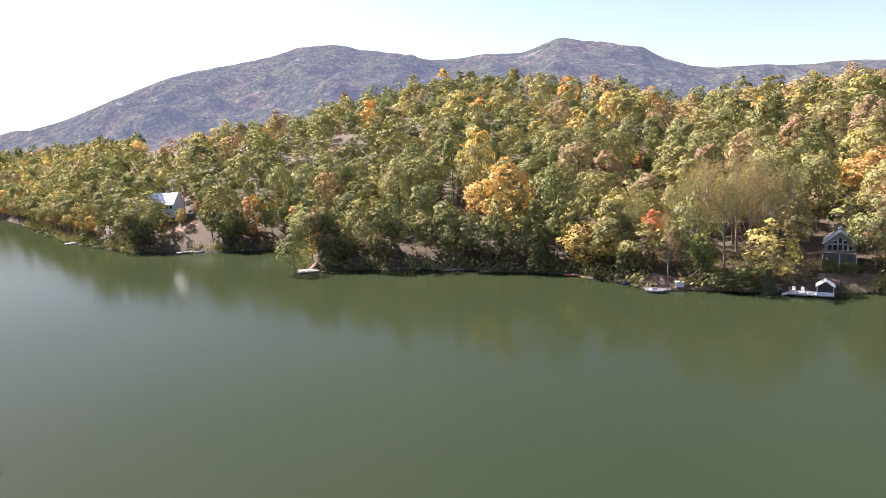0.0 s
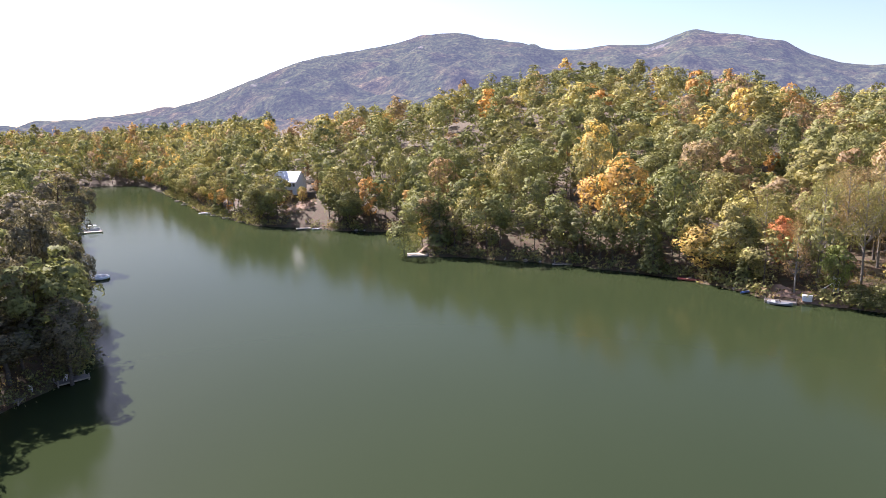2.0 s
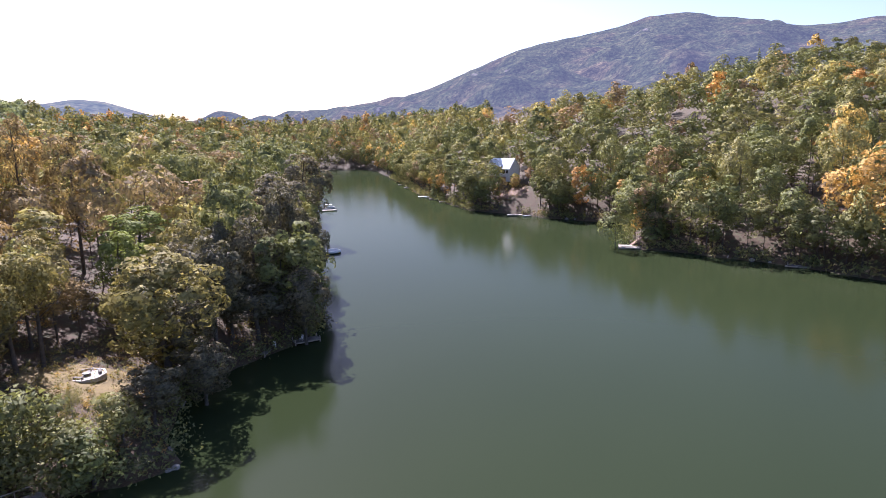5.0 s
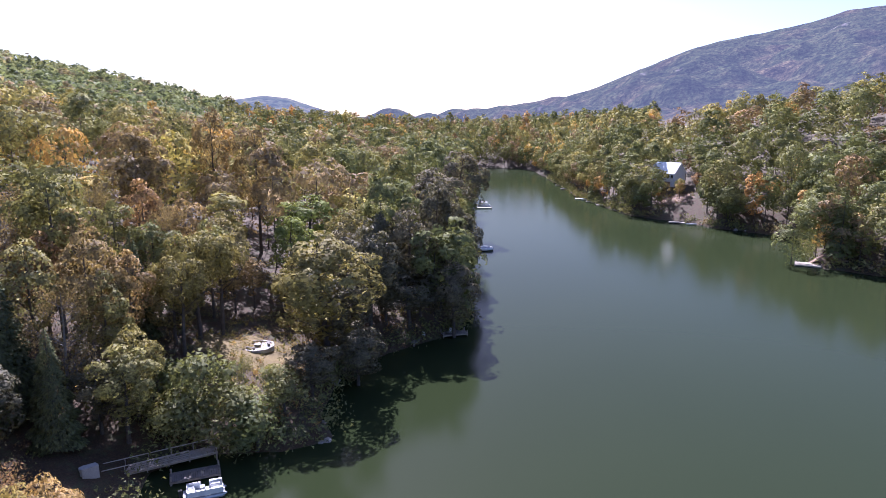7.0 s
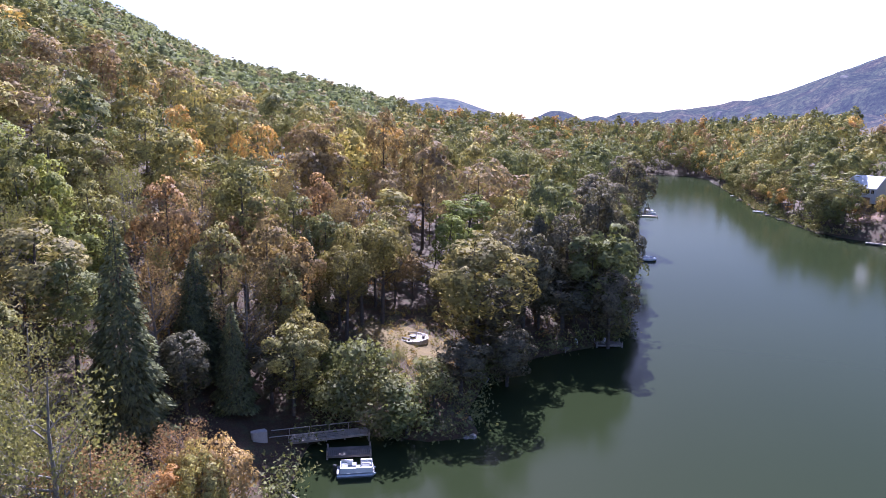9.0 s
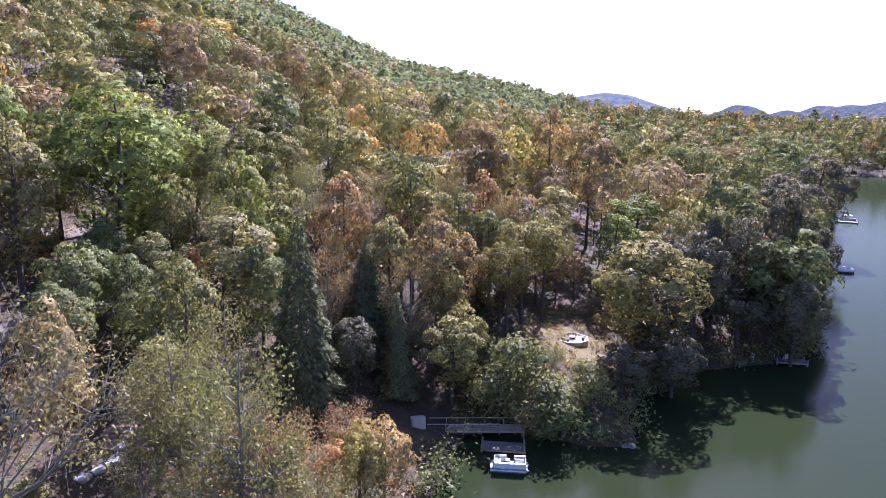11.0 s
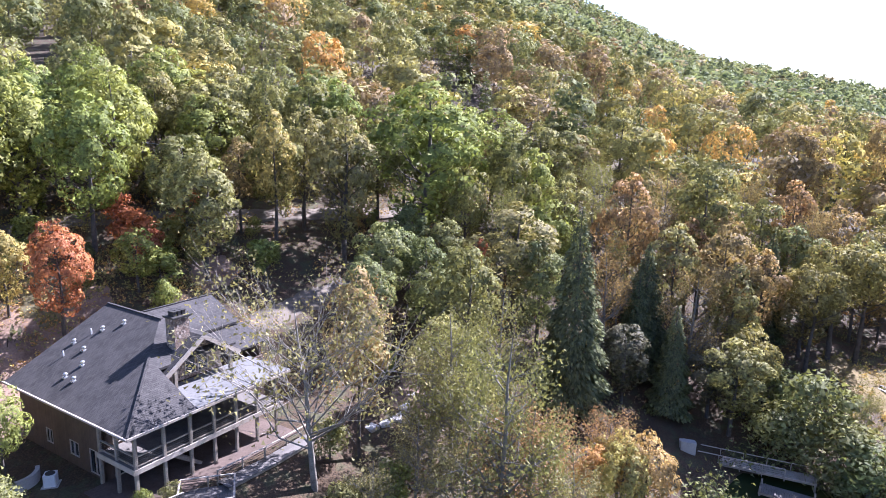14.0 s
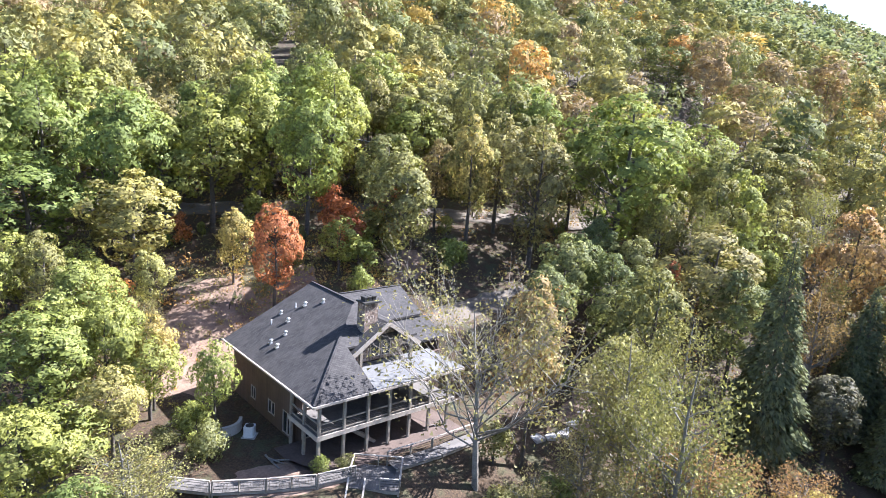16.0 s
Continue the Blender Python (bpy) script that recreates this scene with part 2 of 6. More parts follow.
def backdrop(name, table, near, crest, label, haze, amount, seed, rough):
    """A far ridge: the skyline's angle over the eye for some headings, with spurs and gullies."""
    table = np.array(table, float)
    az = np.arange(table[0, 0], table[-1, 0], 0.2)
    up = np.interp(az, table[:, 0], table[:, 1])
    kernel = np.hanning(9) / np.hanning(9).sum()
    up = np.convolve(np.pad(up, 4, "edge"), kernel, "valid")
    dist = np.linspace(near, crest * 1.12, 60)
    a, r = np.meshgrid(np.radians(az), dist)
    x, y = -np.sin(a) * r, np.cos(a) * r
    top = 40 + crest * np.tan(np.radians(up))[None, :]
    s = np.clip((r - near) / (crest - near), 0, 1)
    fall = np.where(r > crest, 1 - (r - crest) / crest * 3, 1)
    spur = rough * (wobble(x, y, 110, seed) + 0.6 * wobble(x, y, 45, seed + 1) + 0.2 * wobble(x, y, 16, seed + 2))
    z = -20 + (top + 20) * (s ** 1.15) * fall + spur * np.sin(np.pi * np.clip(s, 0, 1)) + 0.16 * spur * s
    ob = new(name, mesh_from(name, np.stack([x, y, z], -1).reshape(-1, 3), grid_faces(len(dist), len(az), False)[:, ::-1],
                             mountain_material(name, haze, amount), True))
    return tagged(ob, label, "mountain", kind="structure")


RIDGE = ((-60, 2.5), (-40, 3.0), (-34, 3.3), (-27, 3.8), (-24.5, 3.95), (-21.9, 4.1), (-19.4, 4.45), (-16.6, 5.5), (-15.3, 6.35), (-12.9, 6.7), (-10.6, 6.85), (-8.8, 7.4), (-6.9, 6.7), (-5.5, 6.35),
         (-2.6, 6.85), (-0.2, 6.7), (2.2, 6.6), (5, 7.25), (8.2, 7.4), (10.2, 8.05), (13, 8.0), (15.3, 7.4), (19, 6.75), (23.5, 5.7), (27.5, 4.4), (29.8, 3.4), (33.5, 2.3), (37, 1.6), (43, 0.7), (50, 0.5), (70, 0.4))
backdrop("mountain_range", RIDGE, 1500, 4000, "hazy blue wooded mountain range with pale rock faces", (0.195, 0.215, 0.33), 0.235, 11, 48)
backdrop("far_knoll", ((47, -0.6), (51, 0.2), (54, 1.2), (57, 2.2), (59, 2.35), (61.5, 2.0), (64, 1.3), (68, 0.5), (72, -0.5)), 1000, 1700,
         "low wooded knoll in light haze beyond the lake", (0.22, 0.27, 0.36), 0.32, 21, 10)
# ---- trees ----


def clumps(rng, count, high, wide, base, lobes, size, spread=0.35, fill=0.25):
    """Leaf clumps of one crown: small three-cornered leaf sprays over the skins of some lobes. Returns corners (n, 3, 3) and the way each spray catches the light."""
    a = rng.uniform(0, 6.283, lobes)
    h = np.sort(rng.uniform(0.08, 0.92, lobes))
    reach = wide * (0.35 + 0.45 * rng.random(lobes)) * np.sin(np.pi * (0.18 + 0.72 * h)) ** 0.7
    centre = np.stack([np.cos(a) * reach, np.sin(a) * reach, base + (high - base) * h], 1)
    centre[-1, :2] *= 0.2
    radius = wide * rng.uniform(0.38, 0.66, lobes)
    pick = rng.choice(lobes, count, p=radius ** 2 / (radius ** 2).sum())
    way = rng.normal(size=(count, 3))
    way[:, 2] += 0.35
    way /= np.linalg.norm(way, axis=1, keepdims=True)
    deep = 1 - fill * rng.random(count) ** 2
    at = centre[pick] + way * (radius[pick] * deep)[:, None] * (1, 1, 0.85)
    normal = way + rng.normal(size=(count, 3)) * spread
    normal /= np.linalg.norm(normal, axis=1, keepdims=True)
    middle = at - (0, 0, base + 0.45 * (high - base))
    middle /= np.linalg.norm(middle, axis=1, keepdims=True) + 1e-9
    lit = 0.8 * way + 0.25 * middle + (0, 0, 0.1) + 0.3 * (normal - way) + rng.normal(size=(count, 3)) * 0.12
    lit /= np.linalg.norm(lit, axis=1, keepdims=True)
    return cards(rng, at, normal, size * rng.uniform(0.55, 1.35, count)), lit


def billows(rng, count, high, wide, base, lobes, size, lobe=(0.24, 0.42), top=0.25):
    """Leaf clumps of one crown that swells in many small billows over a rounded body, with hollows between them."""
    body = rng.normal(size=(lobes, 3))
    body[:, 2] = body[:, 2] * 0.9 + top
    body /= np.linalg.norm(body, axis=1, keepdims=True)
    half = (high - base) / 2
    reach = rng.uniform(0.42, 0.84, (lobes, 1))
    skirt = 1 - 0.25 * np.clip(-body[:, 2:], 0, 1) - 0.22 * np.clip(body[:, 2:], 0, 1) ** 2
    centre = body * reach * np.concatenate([wide * skirt, wide * skirt, np.full((lobes, 1), half)], 1) + (0, 0, base + half)
    centre[0] = (0, 0, high - wide * lobe[1])
    radius = wide * rng.uniform(lobe[0], lobe[1], lobes)
    pick = rng.choice(lobes, count, p=radius ** 2 / (radius ** 2).sum())
    way = rng.normal(size=(count, 3)) * 0.75 + body[pick] * 0.8 + (0, 0, 0.3)
    way /= np.linalg.norm(way, axis=1, keepdims=True)
    at = centre[pick] + way * (radius[pick] * (1 - 0.25 * rng.random(count) ** 2))[:, None]
    normal = way + rng.normal(size=(count, 3)) * 0.3
    normal /= np.linalg.norm(normal, axis=1, keepdims=True)
    lit = 0.75 * way + 0.4 * body[pick] + rng.normal(size=(count, 3)) * 0.14
    lit /= np.linalg.norm(lit, axis=1, keepdims=True)
    return cards(rng, at, normal, size * rng.uniform(0.55, 1.35, count)), lit


def cards(rng, at, normal, size):
    side = np.cross(normal, rng.normal(size=normal.shape))
    side /= np.linalg.norm(side, axis=1, keepdims=True) + 1e-9
    along = np.cross(normal, side)
    s = size[:, None]
    fat = rng.uniform(0.35, 0.6, (len(size), 1))
    dip = rng.uniform(-0.25, 0.25, (len(size), 1))
    skew = rng.uniform(-0.3, 0.3, (len(size), 1))
    return np.stack([at - along * s * 0.6 + side * s * skew, at + side * s * fat * 1.2 + normal * s * dip, at + along * s * 0.55 - side * s * fat * 0.8], 1)


def tube(points, radii, sides=5):
    """A tapered limb through some points: verts and quads."""
    points, radii = np.asarray(points, float), np.asarray(radii, float)
    verts = []
    for n, p in enumerate(points):
        d = points[min(n + 1, len(points) - 1)] - points[max(n - 1, 0)]
        d = d / (np.linalg.norm(d) + 1e-9)
        u = np.cross(d, (0.31, 0.95, 0.1))
        u /= np.linalg.norm(u)
        v = np.cross(d, u)
        for k in range(sides):
            w = 6.2832 * k / sides
            verts.append(p + radii[n] * (math.cos(w) * u + math.sin(w) * v))
    faces = [[r * sides + k, r * sides + (k + 1) % sides, (r + 1) * sides + (k + 1) % sides, (r + 1) * sides + k] for r in range(len(points) - 1) for k in range(sides)]
    return np.array(verts), np.array(faces)


def joined(pieces):
    verts, faces, n = [], [], 0
    for v, f in pieces:
        verts.append(v), faces.append(f + n)
        n += len(v)
    return np.concatenate(verts), np.concatenate(faces)


def limbs(rng, high, wide, base, thick, count, twigs=0, bend=0.12, bough=0.42):
    """A trunk with boughs, and twigs on the boughs. Returns the meshes' data and the twig ends."""
    k = np.linspace(0, 1, 6)
    lean = rng.normal(size=2) * bend * wide
    trunk = np.stack([lean[0] * k ** 2 + rng.normal(size=6) * 0.05 * wide * k, lean[1] * k ** 2 + rng.normal(size=6) * 0.05 * wide * k, k * high * 0.93 - 0.6 * (k == 0)], 1)
    pieces, ends = [tube(trunk, thick * (1.15 - k * 1.05) ** 0.9, 6)], []
    for n in range(count):
        t = rng.uniform(0.22 + 0.3 * base / high, 0.9)
        p = np.array([np.interp(t, k, trunk[:, c]) for c in range(3)])
        a, length = n * 2.4 + rng.normal() * 0.4, wide * rng.uniform(0.65, 1.05) * (1.15 - 0.65 * t)
        way = np.array([math.cos(a), math.sin(a), rng.uniform(0.35, 0.9)])
        q = [p + way * length * f + np.array([0, 0, 0.18 * length * f * f]) + rng.normal(size=3) * 0.06 * length * (f > 0) for f in (0, 0.35, 0.7, 1.0)]
        r = thick * bough * (1.1 - t)
        pieces.append(tube(q, [r, r * 0.75, r * 0.45, r * 0.15], 4))
        ends.append(q[3])
        for _ in range(twigs):
            f = rng.uniform(0.3, 1.0)
            s = np.array([np.interp(f, (0, 0.35, 0.7, 1), [w[c] for w in q]) for c in range(3)])
            w = way + rng.normal(size=3) * 0.7
            w = w / np.linalg.norm(w) * length * rng.uniform(0.25, 0.5)
            pieces.append(tube([s, s + w * 0.5 + (0, 0, 0.05 * length), s + w + (0, 0, 0.12 * length)], [r * 0.35, r * 0.2, r * 0.07], 3))
            ends.append(s + w)
    return joined(pieces), np.array(ends)


def conifer_cards(rng, high, wide, count, size):
    h = 1 - np.sqrt(rng.random(count))
    h = 0.06 + 0.94 * h
    a = rng.uniform(0, 6.283, count)
    tier = 0.84 + 0.16 * np.sin(h * 45 + 2 * np.sin(a * 3))
    r = wide * (1.02 - h) ** 0.85 * tier * np.sqrt(rng.uniform(0.35, 1, count))
    at = np.stack([np.cos(a) * r, np.sin(a) * r, h * high - 0.12 * r], 1)
    out = np.stack([np.cos(a), np.sin(a), np.full(count, -0.25)], 1)
    normal = np.stack([np.cos(a) * 0.35, np.sin(a) * 0.35, np.ones(count)], 1) + rng.normal(size=(count, 3)) * 0.6
    side = np.cross(normal, out)
    side /= np.linalg.norm(side, axis=1, keepdims=True)
    s = (size * rng.uniform(0.6, 1.3, count) * (1.15 - 0.6 * h))[:, None]
    corners = np.stack([at - out * s * 0.5 + side * s * 0.45, at + out * s * 0.65 - (0, 0, 1) * s * 0.3, at - out * s * 0.4 - side * s * 0.45], 1)
    lit = out * (1, 1, 0) + (0, 0, 0.45) + rng.normal(size=(count, 3)) * 0.3
    lit /= np.linalg.norm(lit, axis=1, keepdims=True)
    face = np.cross(corners[:, 1] - corners[:, 0], corners[:, 2] - corners[:, 0])
    wrong = (face * lit).sum(1) < 0
    corners[wrong] = corners[wrong][:, ::-1]
    return corners, lit


def sprays(corners):
    n, k, _ = corners.shape
    return corners.reshape(-1, 3), np.arange(n * k).reshape(n, k)


# places kept free of woods: x, y, radius
CLEAR = [(81, 143.5, 5), (73, 147, 3.5), (-50, 203, 3), (-131.7, 291.6, 11), (-129, 282, 10), (-123, 272, 9), (-116, 262, 8), (-97, 55.5, 4), (-108, 63.5, 7), (48, 158, 3), (89, 155, 7), (85, 149, 8), (79, 144, 7.5), (69, 166, 15), (60, 166, 8), (-48.5, -34.5, 15), (-94, 51, 9), (-88, 44, 7), (-78, 24, 6), (-70, 20, 5), (-61, -12, 6), (-54, -16, 6), (-72, -24, 5), (-82, -21, 5), (-92, -16, 4), (-42, -22, 7), (-37, -29, 6)]
RNG = np.random.default_rng(5)


def in_clear(x, y):
    hit = np.zeros(np.shape(x), bool)
    for cx, cy, r in CLEAR:
        hit |= np.hypot(x - cx, y - cy) < r
    return hit


def scatter(az0, az1, r0, r1, step, rng):
    """Uneven tree places over a sector of land."""
    n = int(0.5 * (r1 * r1 - r0 * r0) * radians(az1 - az0) / (step * step))
    a, r = np.radians(rng.uniform(az0, az1, n)), np.sqrt(rng.uniform(r0 * r0, r1 * r1, n))
    x, y = -np.sin(a) * r, np.cos(a) * r
    cell = {}
    keep = []
    for i in range(n):
        c = (int(x[i] // step), int(y[i] // step))
        if all((x[i] - x[j]) ** 2 + (y[i] - y[j]) ** 2 > (0.72 * step) ** 2 for u in (-1, 0, 1) for v in (-1, 0, 1) for j in cell.get((c[0] + u, c[1] + v), ())):
            cell.setdefault(c, []).append(i)
            keep.append(i)
    x, y = x[keep], y[keep]
    ok = (shore_distance(x, y) > 1.0) & ~in_clear(x, y)
    return x[ok], y[ok]


def woods(name, x, y, count, size, high, wide, label, hue, stems=True, seed=1, base=0.16, material=M_WOODS):
    """Far woods as one mesh: crowns of leaf clumps with their stems."""
    rng = np.random.default_rng(seed)
    z = land(x, y) - 0.3
    kinds = [billows(rng, count, 1.0, 0.32, base, 34, size / high) for _ in range(7)]
    kinds += [billows(rng, count, 1.12, 0.24, base + 0.14, 26, size / high) for _ in range(3)]
    kinds += [conifer_cards(rng, 1.1, 0.22, count, size * 1.1 / high) for _ in range(2)]
    n = len(x)
    pick = rng.integers(0, 10, n)
    tint = hue(rng, n, x, y)
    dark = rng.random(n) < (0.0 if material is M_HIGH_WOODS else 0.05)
    pick[dark], tint[dark] = rng.integers(10, 12, dark.sum()), 0.0
    tall = high * rng.uniform(0.68, 1.26, n)
    fat = wide * rng.uniform(0.8, 1.3, n)
    turn = rng.uniform(0, 6.283, n)
    c, s = np.cos(turn), np.sin(turn)
    k, lit = np.stack([kind[0] for kind in kinds])[pick], np.stack([kind[1] for kind in kinds])[pick]
    spun = np.stack([lit[..., 0] * c[:, None] - lit[..., 1] * s[:, None], lit[..., 0] * s[:, None] + lit[..., 1] * c[:, None], lit[..., 2]], -1)
    out = np.empty_like(k)
    out[..., 0] = (k[..., 0] * c[:, None, None] - k[..., 1] * s[:, None, None]) * (fat / 0.3)[:, None, None] + x[:, None, None]
    out[..., 1] = (k[..., 0] * s[:, None, None] + k[..., 1] * c[:, None, None]) * (fat / 0.3)[:, None, None] + y[:, None, None]
    out[..., 2] = k[..., 2] * tall[:, None, None] + z[:, None, None]
    v, f = sprays(out.reshape(-1, 3, 3))
    me = mesh_from(name, v, f, material, False, np.repeat(spun.reshape(-1, 3), 3, 0))
    attr = me.attributes.new("tint", "FLOAT", "FACE")
    attr.data.foreach_set("value", np.repeat(tint, count).astype(np.float32))
    ob = tagged(new(name, me), label, "woods", kind="stuff")
    if stems:
        r = (0.14 + 0.10 * rng.random(n))[:, None, None]
        ring = np.array([(math.cos(a), math.sin(a)) for a in (0, 2.09, 4.19)])
        low = np.concatenate([ring[None] * r + np.stack([x, y], 1)[:, None], np.repeat(z[:, None, None] - 0.5, 3, 1)], 2)
        top = np.concatenate([ring[None] * r * 0.4 + np.stack([x, y], 1)[:, None], np.repeat((z + tall * 0.8)[:, None, None], 3, 1)], 2)
        verts = np.concatenate([low, top], 1).reshape(-1, 3)
        f = np.array([[0, 1, 4, 3], [1, 2, 5, 4], [2, 0, 3, 5]])[None] + 6 * np.arange(n)[:, None, None]
        stem = new("stems", mesh_from("stems", verts, f.reshape(-1, 4), M_BARK))
        stem.parent = ob
        tagged(stem, kind="stuff")
    return ob


def hue_far(rng, n, x, y):
    """Mostly green and olive, in drifts, with some gold and orange; paler and browner at one end."""
    az = np.degrees(np.arctan2(-x, y))
    t = 0.18 + 0.15 * wobble(x, y, 40, 8) + rng.normal(size=n) * 0.17
    near = (az > 36) & (np.hypot(x, y) < 330)
    t, odd = np.where(near, 0.15 * np.abs(t), t), np.where(near, 1.0, rng.random(n))
    t = np.where(odd < 0.062, rng.uniform(0.74, 0.90, n), np.minimum(t, 0.60))
    brown = np.interp(az, (-30, -14, -8, 25, 40), (0.2, 0.18, 0.05, 0.06, 0.14))
    return np.clip(np.where((rng.random(n) < brown) & ~near, rng.uniform(0.93, 1.0, n), t), 0.02, 1.0)


def hue_near(rng, n, x, y):
    """Much bronze and tan among the green, less of it behind the lodge."""
    az = np.degrees(np.arctan2(-x, y))
    t = 0.29 + 0.15 * wobble(x, y, 25, 9) + rng.normal(size=n) * 0.18
    far = np.clip((np.hypot(x, y) - 260) / 200, 0, 1)
    brown = np.interp(az, (45, 60, 95, 108, 150), (0.04, 0.34, 0.20, 0.09, 0.08)) * (1 - 0.55 * far)
    t = np.minimum(t, 0.72) - 0.14 * far - np.interp(az, (45, 56, 90, 105), (0.25, 0, 0, 0.08))
    bright = rng.random(n) < np.interp(az, (50, 70, 95, 110), (0.0, 0.018, 0.02, 0.025))
    return np.clip(np.where(rng.random(n) < brown, rng.uniform(0.965, 1.0, n), np.where(bright, rng.uniform(0.74, 0.88, n), t)), 0.02, 1.0)


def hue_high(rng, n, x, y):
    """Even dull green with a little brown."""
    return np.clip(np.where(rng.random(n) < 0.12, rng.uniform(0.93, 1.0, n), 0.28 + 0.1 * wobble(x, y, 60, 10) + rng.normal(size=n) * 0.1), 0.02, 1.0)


for name, sector, leaf, shape, label, hue, seed in (
        ("shore_woods", (-44, 37, 130, 300, 11.6), (1650, 0.72), (22, 7.4), "autumn woods of green, gold and orange trees along the far shore", hue_far, 1),
        ("shore_saplings", (-44, 37, 130, 330, 6.8), (210, 0.9), (10, 3.6), "young trees and undergrowth below the far woods", hue_far, 7),
        ("hill_woods", (-44, 37, 300, 560, 12.6), (540, 1.15), (21, 7.8), "dense autumn woods over the far hillside", hue_far, 2),
        ("head_woods", (26, 62, 560, 950, 11), (110, 2.3), (19, 6.6), "autumn woods round the head of the lake", hue_far, 5),
        ("head_bank_woods", (30, 47, 440, 730, 8.2), (130, 1.9), (22, 5.4), "dense shaded woods along the bank at the head of the lake", hue_far, 9),
        ("point_woods", (37, 155, 128, 300, 9.8), (980, 0.85), (21, 6.8), "mixed autumn woods, bronze and green, on the near hillside", hue_near, 3),
        ("slope_woods", (37, 155, 300, 560, 11.8), (340, 1.35), (20, 8.4), "wooded mountain slope turning bronze in autumn", hue_near, 4),
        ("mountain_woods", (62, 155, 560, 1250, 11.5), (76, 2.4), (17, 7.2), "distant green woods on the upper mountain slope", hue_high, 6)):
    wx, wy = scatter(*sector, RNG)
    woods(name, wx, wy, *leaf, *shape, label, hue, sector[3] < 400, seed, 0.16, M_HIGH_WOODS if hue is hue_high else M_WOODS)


def fringe(name, r0, r1, az0, az1, each, size, label, seed, hues):
    """Low boughs and brush that hang over the water's edge, as one mesh."""
    rng = np.random.default_rng(seed)
    at, tint = [], []
    for (ax, ay), (bx, by) in zip(SHORE, np.roll(SHORE, -1, 0)):
        n = int(math.hypot(bx - ax, by - ay) / 1.5)
        for k in rng.random(n):
            x, y = ax + k * (bx - ax), ay + k * (by - ay)
            r, az = math.hypot(x, y), math.degrees(math.atan2(-x, y))
            if r0 < r < r1 and az0 < az < az1 and not in_clear(x, y) and rng.random() < 0.9:
                spot = rng.normal(size=(each, 3)) * (1.4, 1.4, 1.5) + (x * (1 + 1.2 / r), y * (1 + 1.2 / r), 0)
                spot[:, 2] = np.abs(spot[:, 2]) + rng.uniform(0, 1.2)
                at.append(spot)
                tint.append(rng.choice(hues))
    at = np.concatenate(at)
    normal = rng.normal(size=at.shape) + (0, 0, 0.8)
    normal /= np.linalg.norm(normal, axis=1, keepdims=True)
    v, f = sprays(cards(rng, at, normal, size * rng.uniform(0.6, 1.3, len(at))))
    me = mesh_from(name, v, f, M_WOODS)
    me.attributes.new("tint", "FLOAT", "FACE").data.foreach_set("value", np.repeat(tint, each).astype(np.float32))
    tagged(new(name, me), label, "undergrowth", kind="stuff")


def shore_row(name, r0, r1, az0, az1, gap, inland, count, size, high, wide, label, hue, seed):
    """Trees that stand right along the waterline."""
    rng = np.random.default_rng(seed)
    px, py = [], []
    for (ax, ay), (bx, by) in zip(SHORE, np.roll(SHORE, -1, 0)):
        long = math.hypot(bx - ax, by - ay)
        for k in np.arange(0.5, long, gap):
            u, out = (k + rng.normal() * 0.3 * gap) / long, rng.uniform(*inland)
            x, y = ax + u * (bx - ax), ay + u * (by - ay)
            x, y = x + (by - ay) / long * out, y - (bx - ax) / long * out
            if shore_distance(x, y) < 0:
                x, y = x - 2 * (by - ay) / long * out, y + 2 * (bx - ax) / long * out
            r, az = math.hypot(x, y), math.degrees(math.atan2(-x, y))
            if r0 < r < r1 and az0 < az < az1 and not in_clear(x, y):
                px.append(x), py.append(y)
    woods(name, np.array(px), np.array(py), count, size, high, wide, label, hue, True, seed, 0.03)


shore_row("waterside_trees", 120, 680, -44, 48, 5.8, (0.8, 5.0), 1100, 0.7, 18, 6.2, "leafy trees leaning over the far waterline", hue_far, 41)
fringe("shore_brush", 120, 480, -44, 48, 58, 0.8, "brush and low boughs along the far waterline", 31, (0.0, 0.05, 0.1, 0.3, 0.4, 0.97))
fringe("near_shore_brush", 60, 128, 38, 100, 90, 0.45, "brush and low boughs along the near waterline", 32, (0.0, 0.02, 0.05, 0.1))

